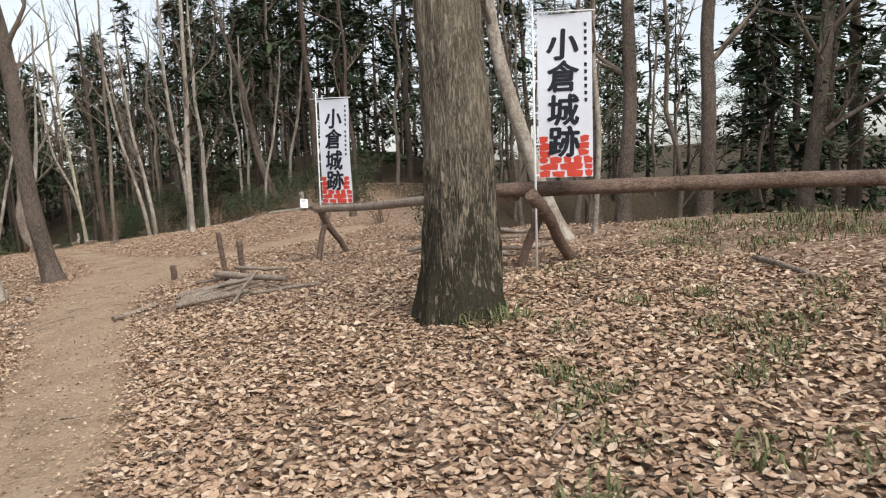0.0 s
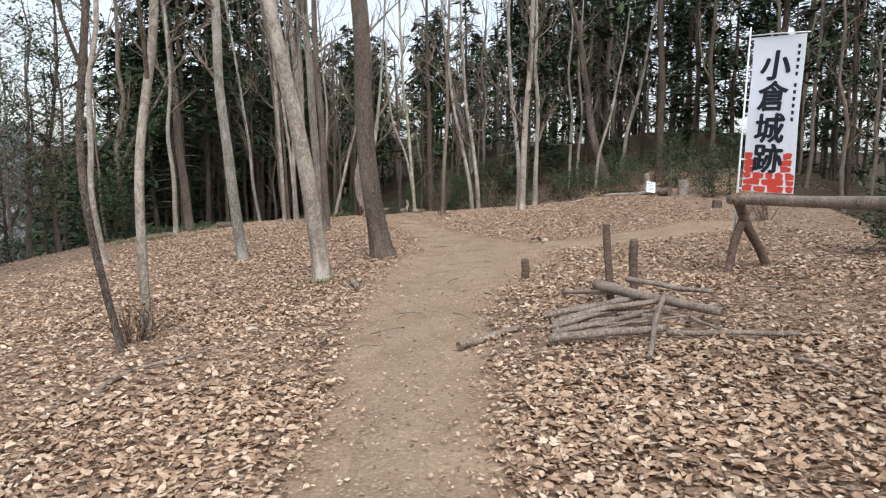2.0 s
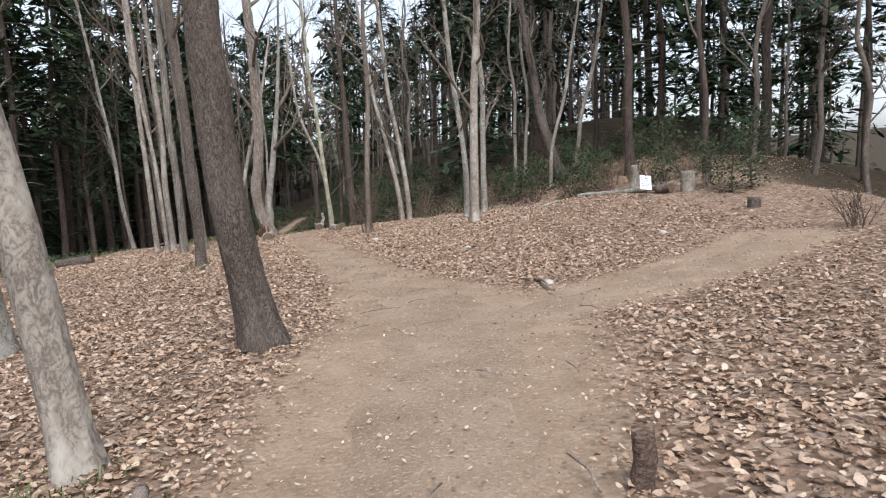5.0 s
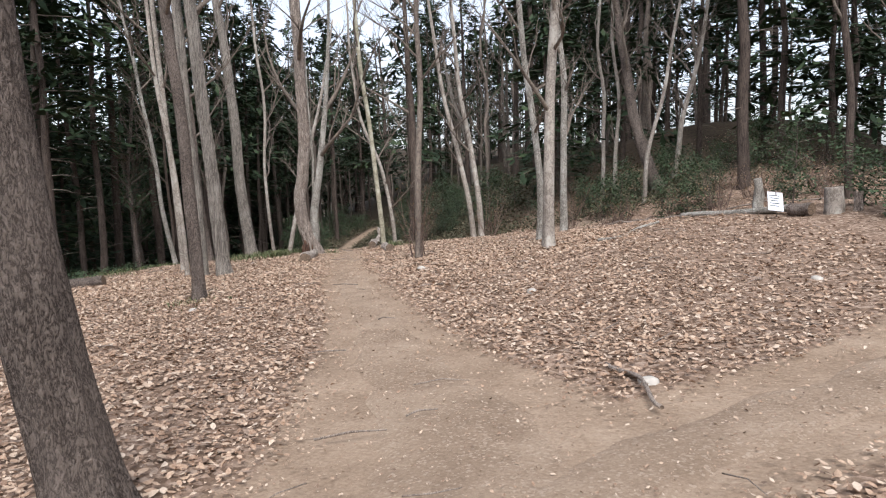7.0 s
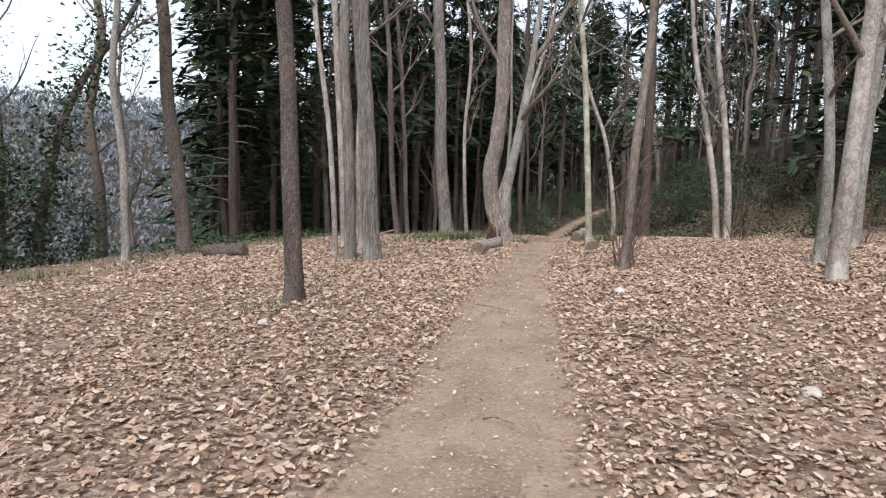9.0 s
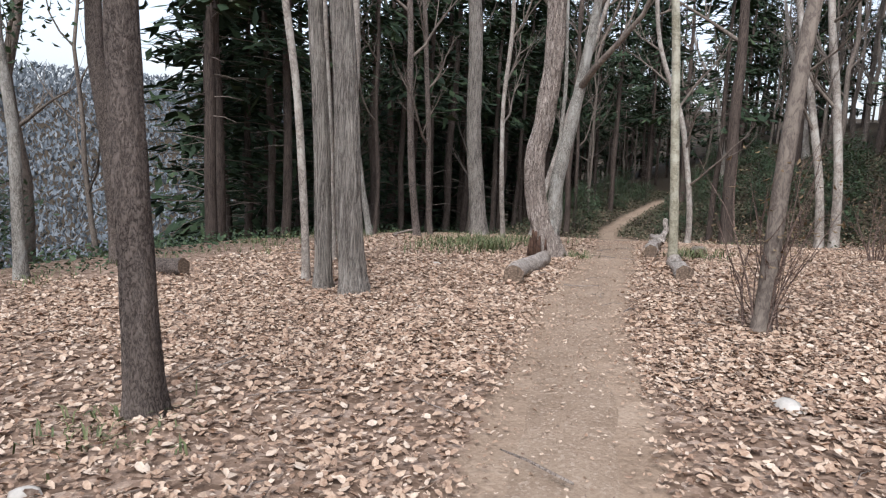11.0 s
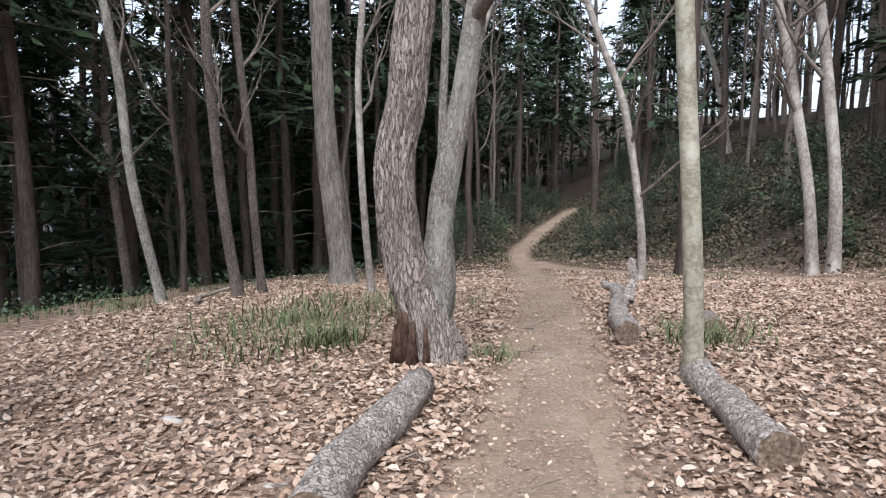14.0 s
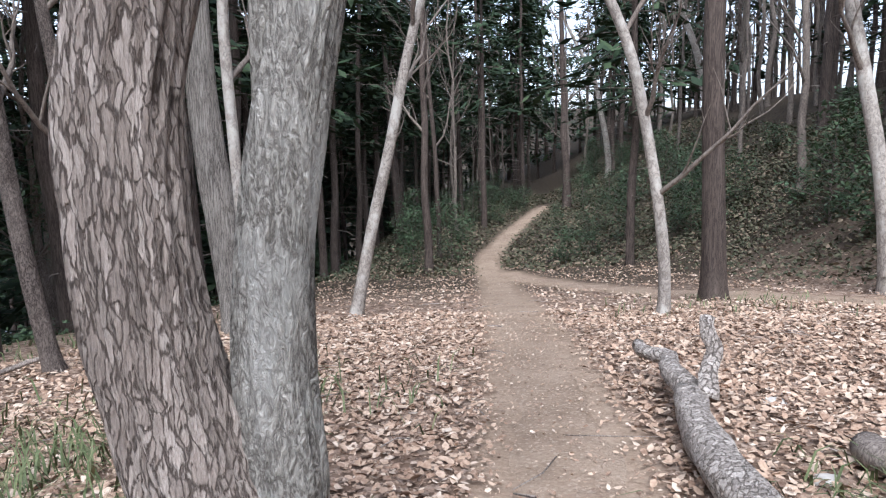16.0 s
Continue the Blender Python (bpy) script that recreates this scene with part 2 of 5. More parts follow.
def plain(name, color, rough=0.6, scale=30.0, spread=0.12):
    k = Nodes(name, rough, 0.3)
    n = k.noise(k.coords(), scale, 5)
    dark = tuple(c * (1 - spread) for c in color)
    return k.finish(k.ramp(n, [(0.3, dark), (0.7, color)]), n, 0.15, 0.003)


M_CLOTH = plain("white_banner_cloth", (0.74, 0.77, 0.84), 0.8, 6, 0.06)
M_INK = plain("black_ink", (0.018, 0.02, 0.03), 0.7)
M_RED = plain("red_print", (0.62, 0.07, 0.045), 0.75, 8, 0.1)
M_POLE = plain("white_plastic_pole", (0.76, 0.76, 0.76), 0.4)
M_PAPER = plain("white_paper", (0.80, 0.83, 0.87), 0.6)
M_STONE = plain("pale_stone", (0.55, 0.50, 0.43), 0.8, 20, 0.3)


# ---------------------------------------------------------------- mesh helpers
class Geo:
    """Vertices and faces gathered for one mesh."""

    def __init__(self):
        self.v, self.f, self.m = [], [], []

    def tube(self, pts, radii, sides=8, cap=True, rough=0.0, flare=0.0, mat=0, capmat=None, grain=3.0, ridge=0.0):
        pts = [Vector(p) for p in pts]
        base, n = len(self.v), len(pts)
        d = (pts[-1] - pts[0]).normalized()
        side = d.cross(Vector((0.31, 0.95, 0.11))).normalized()
        for i, (p, r) in enumerate(zip(pts, radii)):
            d = (pts[min(i + 1, n - 1)] - pts[max(i - 1, 0)]).normalized()
            a = (side - d * side.dot(d)).normalized()
            b = d.cross(a)
            for j in range(sides):
                t = 2 * math.pi * j / sides
                w = a * math.cos(t) + b * math.sin(t)
                k = r
                if rough:
                    q = w * 2.2 + Vector((p.x, p.y, p.z * 0.5)) * grain * 0.4
                    k = r * (1 + rough * noise.noise(q) + rough * 0.6 * noise.noise(Vector((w.x * 7, w.y * 7, p.z * 2.2))))
                if ridge:
                    k += ridge * (abs(noise.noise(Vector((w.x * 6.5, w.y * 6.5, p.z * 1.3)))) * 2 - 0.5 + 0.7 * noise.noise(Vector((w.x * 15, w.y * 15, p.z * 3.5))))
                if flare and i < n * 0.3:
                    k *= 1 + flare * max(0, noise.noise(w * 1.9 + Vector((5.1, 2.2, 0)))) * (1 - i / (n * 0.3)) ** 2
                self.v.append(p + w * k)
        for i in range(n - 1):
            for j in range(sides):
                q = (j + 1) % sides
                self.f.append((base + i * sides + j, base + i * sides + q, base + (i + 1) * sides + q, base + (i + 1) * sides + j))
                self.m.append(mat)
        if cap:
            for ring, flip in ((0, True), (n - 1, False)):
                c = len(self.v)
                self.v.append(pts[ring])
                for j in range(sides):
                    q = (j + 1) % sides
                    e = (base + ring * sides + j, base + ring * sides + q, c)
                    self.f.append(e[::-1] if flip else e)
                    self.m.append(mat if capmat is None else capmat)
        return self

    def leaf(self, c, along, across, fold=0.0):
        """A pointed leaf of four triangles, folded along its midrib."""
        up = along.cross(across).normalized() * fold
        b = len(self.v)
        self.v += [c - along * 0.5, c + across * 0.5 + up, c + along * 0.5, c - across * 0.5 + up]
        self.f += [(b, b + 1, b + 2), (b, b + 2, b + 3)]
        self.m += [0, 0]

    def box(self, m, sx, sy, sz, mat=0):
        b = len(self.v)
        for x in (-0.5, 0.5):
            for y in (-0.5, 0.5):
                for z in (-0.5, 0.5):
                    self.v.append(m @ Vector((x * sx, y * sy, z * sz)))
        for f in ((0, 1, 3, 2), (4, 6, 7, 5), (0, 4, 5, 1), (2, 3, 7, 6), (0, 2, 6, 4), (1, 5, 7, 3)):
            self.f.append(tuple(b + i for i in f))
            self.m.append(mat)
        return self

    def mesh(self, name, *mats, smooth=True):
        me = bpy.data.meshes.new(name)
        me.from_pydata(self.v, [], self.f)
        for m in mats:
            me.materials.append(m)
        me.polygons.foreach_set("material_index", self.m)
        if smooth:
            me.polygons.foreach_set("use_smooth", [q == 0 for q in self.m])
        me.update()
        return me


def part(name, geo, mats, parent, label="", smooth=True):
    mats = mats if isinstance(mats, (tuple, list)) else (mats,)
    ob = new(name, geo.mesh(name, *mats, smooth=smooth))
    ob.parent = parent
    if label:
        ob["label"] = label
    return ob


def empty(name, x, y, z, label, category, group=""):
    ob = new(name)
    ob.empty_display_size = 0.1
    ob.location = (x, y, z)
    return tagged(ob, label, category, group)


def R(a, b):
    return random.uniform(a, b)


# ---------------------------------------------------------------- the lie of the land
# s runs ahead along the trail, v to its right side
GAUSS = [-0.029, -0.044, 0.097, -0.198, -0.049, -0.015, -0.019, 0.316, 0.014, 0.203, 0.128, -0.234, 0.308, 0.001, 0.315, 0.436, 0.163, 0.099, 0.15, 0.006, -0.198, -0.346, -0.569, -0.284]


def sst(a, b, x):
    t = np.clip((x - a) / (b - a), 0, 1)
    return t * t * (3 - 2 * t)


def to_sv(x, y):
    return -0.53 * x + 0.85 * y, 0.85 * x + 0.53 * y


def to_xy(s, v):
    return (-0.53 * s + 0.85 * v) / 1.0034, (0.85 * s + 0.53 * v) / 1.0034


def land(x, y):
    """Height of the ground, for arrays: a gentle shoulder, a valley on one side, a hollow and a hill on the other."""
    x, y = np.asarray(x, float), np.asarray(y, float)
    s, v = to_sv(x, y)
    sc, vc = np.clip(s, -8, 62), np.clip(v, -12, 14)
    sb, vb = to_sv(-0.53 * sc + 0.85 * vc, 0.85 * sc + 0.53 * vc)
    z = GAUSS[0] + GAUSS[1] * sb + GAUSS[2] * vb
    for i in range(21):
        a, b = 9 * (i // 3), 9 * (i % 3) - 9
        z = z + GAUSS[3 + i] * np.exp(-((sb - a) ** 2 + (vb - b) ** 2) / 112.5)
    e = -9.5 + 2.5 * sst(24, 44, s) + 1.0 * sst(44, 60, s)
    q = np.maximum(e - v, 0)
    z = z - 14 * (1 - np.exp(-(q / 16) ** 1.6))
    e = 9.8 - 1.8 * sst(8, 14, s) + 3 * sst(16, 25, s)
    q = np.maximum(v - e, 0) * (1 - sst(24, 33, s))
    z = z - 6 * (1 - np.exp(-(q / 9) ** 1.5))
    e = np.where(s < 45, 3 + (45 - s) * 0.42, 3 - (s - 45) * 0.12)
    q = np.maximum(v - e, 0) * sst(26, 33, s)
    q = q * (1 - sst(9, 22, v - 0.6 * np.maximum(s - 36, 0)))
    z = z + (2.1 + 2.1 * sst(40, 47, s)) * (1 - np.exp(-(q / 6) ** 1.5))
    z = z + 0.36 * np.exp(-((x + 6.8) ** 2 + (y - 28.2) ** 2) / 16)
    far = sst(90, 280, np.hypot(x + 8, y - 20))
    return z * (1 - far) + far * (4 + 5 * np.sin(x * 0.013) * np.cos(y * 0.017))


def gz(x, y):
    return float(land(x, y))


TRAIL = [(-12, -2.2), (-4, -1.3), (0, -0.75), (4.5, -0.25), (6.7, 0.05), (9.2, 0.2), (12, 0.4), (15.3, 1.2), (18, 1.7), (20, 1.4), (23.5, 0.9), (28.5, 0.2), (31, 0), (35.2, -0.2), (38, -0.4), (43, -0.9), (47.6, -1.4), (51.2, -1.8), (55.8, -2.4), (59.6, -2.2), (67.6, -1.3), (72, -0.6)]
FORK = [(52.3, -1.6), (48.1, 0.0), (45, 1.3), (43.2, 2.6), (41.7, 3.5), (39, 5.5), (36.5, 8)]
BRANCH = [(15.5, 1.5), (16.8, 1.9), (17.7, 2.8), (18.3, 4.1), (19, 5.4), (20.4, 7.2)]


def smooth_line(line, step=0.25):
    out = []
    for i in range(len(line) - 1):
        p0, p1, p2, p3 = (Vector(line[min(max(k, 0), len(line) - 1)]) for k in (i - 1, i, i + 1, i + 2))
        n = max(2, int((p2 - p1).length / step))
        for k in range(n):
            t = k / n
            out.append(0.5 * (2 * p1 + (p2 - p0) * t + (2 * p0 - 5 * p1 + 4 * p2 - p3) * t * t + (3 * p1 - p0 - 3 * p2 + p3) * t ** 3))
    return out + [Vector(line[-1])]


LINES = [(smooth_line(TRAIL), 0.5), (smooth_line(FORK), 0.5), (smooth_line(BRANCH), 0.75)]


def wear(s, v):
    """1 on the middle of a trail, falling to 0 beside it."""
    out = np.zeros_like(s)
    for line, half in LINES:
        d = np.full(s.shape, 1e9)
        for p in line[::2]:
            d = np.minimum(d, (s - p.x) ** 2 + (v - p.y) ** 2)
        d = np.sqrt(d)
        if half == 0.5 and len(line) > 150:
            h = half + 0.75 * np.exp(-((s - 16.5) / 3.8) ** 2) - 0.06 * sst(24, 32, s)
        else:
            h = half
        out = np.maximum(out, 1 - sst(h * 0.55, h * 1.6, d))
    return out


def axis_steps(a, b, step):
    near = list(np.arange(a, b + 1e-6, step))
    out, k, d = [], a, step
    while k > a - 700:
        d *= 1.28
        k -= d
        out.append(k)
    hi, k, d = [], near[-1], step
    while k < b + 700:
        d *= 1.28
        k += d
        hi.append(k)
    return np.array(out[::-1] + near + hi)


def build_ground():
    S, V = np.meshgrid(axis_steps(-6, 62, 0.22), axis_steps(-14, 14, 0.22), indexing="ij")
    X, Y = to_xy(S, V)
    Z = land(X, Y)
    worn = wear(S.ravel(), V.ravel()).reshape(S.shape)
    bumps = np.array([noise.noise(Vector((x * 0.9, y * 0.9, 0))) * 0.05 + noise.noise(Vector((x * 2.7, y * 2.7, 4))) * 0.022 for x, y in zip(X.ravel(), Y.ravel())]).reshape(S.shape)
    Z = Z + bumps * (1 - 0.7 * worn) - 0.03 * worn
    e = -9.5 + 2.5 * sst(24, 44, S) + 1.0 * sst(44, 60, S)
    wooded = np.maximum(sst(0, 3.5, e - V), sst(1.0, 3.0, V - (9.8 - 1.8 * sst(8, 14, S) + 3 * sst(16, 25, S))))
    hill = np.where(S < 45, 3 + (45 - S) * 0.42, 3 - (S - 45) * 0.12)
    wooded = np.maximum(wooded, 0.8 * sst(0.2, 1.6, V - hill) * sst(41, 45, S))
    wooded = np.maximum(wooded, sst(42, 50, S))
    n, m = S.shape
    idx = np.arange(n * m).reshape(n, m)
    quads = np.stack([idx[:-1, :-1], idx[1:, :-1], idx[1:, 1:], idx[:-1, 1:]], -1).reshape(-1, 4)
    me = bpy.data.meshes.new("ground")
    me.vertices.add(n * m)
    me.vertices.foreach_set("co", np.stack([X, Y, Z], -1).ravel())
    me.loops.add(quads.size)
    me.loops.foreach_set("vertex_index", quads.ravel())
    me.polygons.add(len(quads))
    me.polygons.foreach_set("loop_start", np.arange(len(quads)) * 4)
    me.polygons.foreach_set("use_smooth", np.ones(len(quads), bool))
    for key, val in (("worn", worn), ("wooded", wooded * (1 - worn))):
        at = me.attributes.new(key, "FLOAT", "POINT")
        at.data.foreach_set("value", val.ravel().astype(np.float32))
    me.materials.append(M_GROUND)
    me.update(calc_edges=True)
    me.validate()
    if me.polygons[len(quads) // 2].normal.z < 0:
        me.flip_normals()
    return tagged(new("ground", me), "forest floor of brown fallen leaves over bare soil", "ground", kind="structure")


ground = build_ground()


def build_trail(name, line, half, label):
    g = Geo()
    for i, p in enumerate(line):
        q, o = line[min(i + 1, len(line) - 1)], line[max(i - 1, 0)]
        d = (q - o).normalized()
        nrm = Vector((-d.y, d.x))
        h = half * (0.9 + 0.35 * math.exp(-((p.x - 16.5) / 3.8) ** 2) * (half == 0.36) * 3.0)
        l = h * (1 + 0.5 * noise.noise(Vector((p.x * 1.1, 3, 0))) + 0.3 * noise.noise(Vector((p.x * 4.1, 8, 0))))
        r = h * (1 + 0.5 * noise.noise(Vector((p.x * 1.1, 13, 0))) + 0.3 * noise.noise(Vector((p.x * 4.1, 18, 0))))
        for k in range(7):
            t = -l + (l + r) * k / 6
            x, y = to_xy(p.x + nrm.x * t, p.y + nrm.y * t)
            edge = abs(k - 3) / 3.0
            hump = noise.noise(Vector((x * 0.9, y * 0.9, 0))) * 0.015 + noise.noise(Vector((x * 2.7, y * 2.7, 4))) * 0.007
            g.v.append(Vector((x, y, gz(x, y) - 0.03 + hump + 0.022 - 0.045 * edge ** 4)))
    for i in range(len(line) - 1):
        for k in range(6):
            a = i * 7 + k
            g.f.append((a, a + 7, a + 8, a + 1))
            g.m.append(0)
    me = g.mesh(name, M_TRAIL)
    if me.polygons[10].normal.z < 0:
        me.flip_normals()
    return tagged(new(name, me), label, "trail", kind="structure")


build_trail("trail", LINES[0][0], 0.36, "trodden bare earth footpath winding through fallen leaves")
build_trail("side_trail", LINES[1][0], 0.5, "narrow bare earth trail along the foot of the hillside")
build_trail("side_trail", LINES[2][0], 0.45, "short worn earth branch of the footpath")


# ---------------------------------------------------------------- trees
def stem(x0, y0, lean, height, r0, r1, bends=0.12, rings=24, power=0.8, sink=0.25, seed=0.0, bow=(0, 0, 1)):
    """The axis and radii of a trunk that starts a little below the ground at the origin."""
    pts, rad = [], []
    for i in range(rings):
        t = (i / (rings - 1)) ** 1.35
        z = -sink + t * (height + sink)
        wob = bends * min(1.0, z / 2.0) if z > 0 else 0
        low, high = min(z, bow[2]), max(z - bow[2], 0)
        arc = low * low + 1.6 * bow[2] * 2.5 * (1 - math.exp(-high / 2.5))
        px = lean[0] * z + bow[0] * arc + wob * noise.noise(Vector((seed, z * 0.45, 0)))
        py = lean[1] * z + bow[1] * arc + wob * noise.noise(Vector((seed + 9, z * 0.45, 0)))
        pts.append(Vector((px, py, z)))
        foot = 1 + 0.32 * math.exp(-max(z, 0) / max(0.12, r0 * 1.3))
        rad.append((r1 + (r0 - r1) * (1 - max(z, 0) / height) ** power) * foot)
    return pts, rad


def limb(g, start, way, length, radius, depth, sides=6):
    """A crooked branch with smaller ones on it."""
    pts, rad = [start.copy()], [radius]
    p, d, n = start.copy(), way.normalized(), (3, 5, 6)[min(depth, 2)]
    for i in range(n):
        d = (d + Vector((R(-0.28, 0.28), R(-0.28, 0.28), R(-0.08, 0.24)))).normalized()
        p = p + d * length / n
        pts.append(p.copy())
        rad.append(radius * (1 - (i + 1) / (n + 0.4)) + 0.002)
    g.tube(pts, rad, max(3, sides), cap=False)
    if depth > 0:
        for i in range(1, n):
            for _ in range(2 if depth > 1 else 1):
                if random.random() < 0.62:
                    out = (pts[i + 1] - pts[i]).normalized() + Vector((R(-1, 1), R(-1, 1), R(-0.2, 0.8))) * 0.8
                    limb(g, pts[i], out, length * R(0.3, 0.55), rad[i] * 0.55, depth - 1, sides - 2)
    return pts


def bare_tree(name, x, y, r, lean=(0, 0), height=12.0, mat=None, label="", first=3.2, limbs=9, depth=2, bends=0.15, sides=14, rings=26, rough=0.06, flare=0.5, group="bare trees beside the trail", bow=(0, 0, 1), taper=0.8):
    ob = empty(name, x, y, gz(x, y), label, "tree", group)
    pts, rad = stem(0, 0, lean, height, r, 0.03, bends, rings, taper, seed=x * 1.7 + y, bow=bow)
    part("trunk", Geo().tube(pts, rad, sides, rough=rough, flare=flare, ridge=0.012 if mat is M_FURROW else 0.008 if mat is M_BROWN and sides > 20 else 0), mat or M_GREY, ob)
    g = Geo()
    for k in range(limbs):
        t = first + (height - first - 0.5) * (k / max(limbs, 1)) ** 0.9
        i = min(range(len(pts)), key=lambda j: abs(pts[j].z - t))
        a = R(0, 2 * math.pi)
        limb(g, pts[i], Vector((math.cos(a), math.sin(a), R(0.5, 1.4))), R(1.3, 3.0) * (height / 12), rad[i] * 0.42 + 0.006, depth)
    part("crown", g, M_TWIG, ob, "bare leafless branches and twigs")
    return ob


bare_tree("tree", -7.83, 8.08, 0.034, (-0.147, -0.192), 8.5, M_BROWN, "thin dark ivy-speckled stem rising from a leafy hump", 2.4, 6, sides=12, rings=34, bow=(0.0349, 0.0454, 3.2))
bare_tree("tree", -8.33, 8.77, 0.048, (-0.037, -0.058), 9.5, M_GREY, "slender grey-brown tree rising beside a leafy hump", 2.6, 8, sides=16, rings=34, bow=(0.0219, 0.0339, 2.9))
bare_tree("tree", -15.62, 13.77, 0.066, (-0.081, -0.144), 10, M_GREY, "slender pale crooked tree on the slope edge", 4.2, 7, bends=0.2, bow=(0.0166, 0.0293, 4.6))
bare_tree("tree", -21.98, 21.27, 0.082, (-0.005, -0.007), 9, M_OAK_PALE, "thin pale blotched stem before dark conifers", 4.0, 7, bends=0.2)
bare_tree("tree", -12.43, 14.46, 0.105, (-0.115, -0.132), 12, M_OAK_PALE, "pale blotched grey tree standing in fallen leaves", 3.4, 8, sides=24, rings=40, rough=0.1, bends=0.08, bow=(0.0146, 0.0167, 3.9))
bare_tree("tree", -8.56, 11.97, 0.117, (-0.092, -0.084), 13, M_GREY, "thick smooth grey tree leaning away from the trail", 5.0, 7, sides=40, rings=60, rough=0.05, flare=0.9, bends=0.05, bow=(-0.0119, -0.0109, 2.8))
bare_tree("tree", -9.32, 14.70, 0.172, (-0.181, -0.126), 14, M_BROWN, "thick dark rough-barked tree leaning beside the trail", 4.5, 9, sides=48, rings=70, rough=0.10, flare=0.7, bends=0.04, bow=(0.0298, 0.0206, 3.3))
bare_tree("tree", -15.26, 20.83, 0.103, (-0.008, -0.011), 12, M_BROWN, "dark upright rough tree amid fallen leaves", 4.5, 8, sides=40, rings=60, rough=0.09, bends=0.05, bow=(-0.0052, -0.0079, 3.6))
bare_tree("tree", -19.00, 23.93, 0.050, (-0.017, -0.038), 12, M_GREY, "slim smooth tree leaning against a furrowed pair", 4.5, 6, sides=18, rings=34, bends=0.06, bow=(-0.0060, -0.0137, 3.0))
bare_tree("tree", -17.85, 23.91, 0.138, (-0.047, -0.089), 14, M_FURROW, "thick grey tree with deeply furrowed bark", 5.5, 7, sides=80, rings=90, rough=0.10, flare=0.9, taper=0.5, bends=0.05, bow=(0.0056, 0.0105, 2.8))
bare_tree("tree", -18.32, 23.78, 0.095, (0.002, 0.003), 13, M_FURROW, "browner furrowed stem close against its neighbour", 5.0, 7, sides=56, rings=60, rough=0.09, bends=0.04, bow=(-0.0059, -0.0127, 2.9))
bare_tree("tree", -20.10, 25.36, 0.085, (-0.036, -0.083), 12, M_GREY, "straight grey tree behind a furrowed pair", 4.2, 7, sides=24, rings=44, rough=0.07, bends=0.05, bow=(0.0064, 0.0148, 3.0))
bare_tree("tree", -20.59, 25.24, 0.074, (-0.020, -0.051), 12, M_GREY, "slim grey tree tucked behind a furrowed pair", 4.4, 7, sides=24, rings=44, rough=0.07, bends=0.05)
bare_tree("tree", -23.05, 22.86, 0.157, (-0.025, -0.054), 13, M_BROWN, "dark straight tree with a mossy log at its foot", 5.0, 6, sides=24, rings=40, bow=(-0.0010, -0.0022, 5.5))
bare_tree("tree", -24.77, 30.44, 0.070, (-0.056, -0.094), 11, M_BROWN, "thin bent brown tree forking at the wood's edge", 2.2, 9, sides=14, bends=0.15, bow=(0.0055, 0.0093, 4.2))
bare_tree("tree", -24.54, 29.87, 0.086, (-0.078, -0.142), 12, M_BROWN, "rough reddish-grey trunk at the wood's edge", 2.6, 8, sides=20, rings=40, bends=0.08, bow=(0.0100, 0.0182, 4.1))
bare_tree("tree", -26.49, 29.99, 0.052, (0.001, 0.001), 12, M_CONIFER, "dark slim trunk at the wood's edge", 3.0, 8, bow=(-0.0014, -0.0031, 4.1))
bare_tree("tree", -25.25, 29.01, 0.076, (-0.075, -0.179), 11, M_OAK_PALE, "pale blotched tree leaning over the drop", 3.0, 7, sides=18, rings=40, bends=0.12, bow=(0.0054, 0.0128, 4.2))
bare_tree("tree", -25.12, 32.36, 0.202, (-0.082, -0.105), 14, M_FURROW, "thick straight grey-brown tree at the wood's edge", 6.0, 6, sides=56, rings=60, rough=0.07, flare=0.8, taper=0.5, bends=0.05, bow=(0.0079, 0.0102, 4.5))
bare_tree("tree", -22.92, 31.11, 0.055, (-0.054, -0.058), 11, M_GREY, "thin pale knotted tree beside grass", 2.4, 9, bends=0.2, bow=(0.0091, 0.0098, 3.7))
bare_tree("tree", -11.19, 25.84, 0.111, (-0.021, -0.008), 11, M_GREY, "crooked grey tree on the leafy rise", 2.6, 10, sides=22, rings=40, bends=0.1, flare=0.8, bow=(0.0134, 0.0050, 3.8))
bare_tree("tree", -12.03, 27.52, 0.079, (0.033, 0.013), 10, M_OAK_PALE, "pale blotched tree behind a crooked grey one", 2.2, 8, sides=16, bends=0.15, bow=(-0.0264, -0.0103, 3.8))
bare_tree("tree", -12.54, 30.49, 0.097, (0.031, 0.011), 10, M_OAK_PALE, "pale blotched tree at the foot of the bank", 2.4, 8, bends=0.15, bow=(-0.0082, -0.0029, 5.3))
bare_tree("tree", -16.93, 28.72, 0.066, (-0.030, -0.015), 10, M_YOUNG, "smooth greenish-grey young tree behind a log", 3.6, 8, sides=22, rings=44, bends=0.06, bow=(-0.016, -0.009, 3.0))
bare_tree("tree", -20.80, 35.26, 0.072, (0.030, 0.015), 9, M_GREY, "slender crooked pale tree with a forking stem", 1.5, 10, sides=16, bends=0.12, rings=40, bow=(-0.0586, -0.0296, 3.7))
bare_tree("tree", -20.92, 37.21, 0.166, (-0.027, -0.012), 13, M_CONIFER, "dark straight tree beside the side trail", 5.0, 6, sides=24, rings=40, bends=0.04)
bare_tree("tree", -18.97, 38.19, 0.109, (-0.097, -0.025), 12, M_GREY, "grey leaning tree below the hillside", 3.0, 8, sides=18, bends=0.06, bow=(-0.0177, -0.0045, 4.7))
bare_tree("tree", -18.61, 38.14, 0.118, (-0.033, -0.008), 12, M_GREY, "grey leaning tree of a pair below the hillside", 3.2, 8, sides=18, bends=0.06, bow=(-0.0191, -0.0044, 4.6))
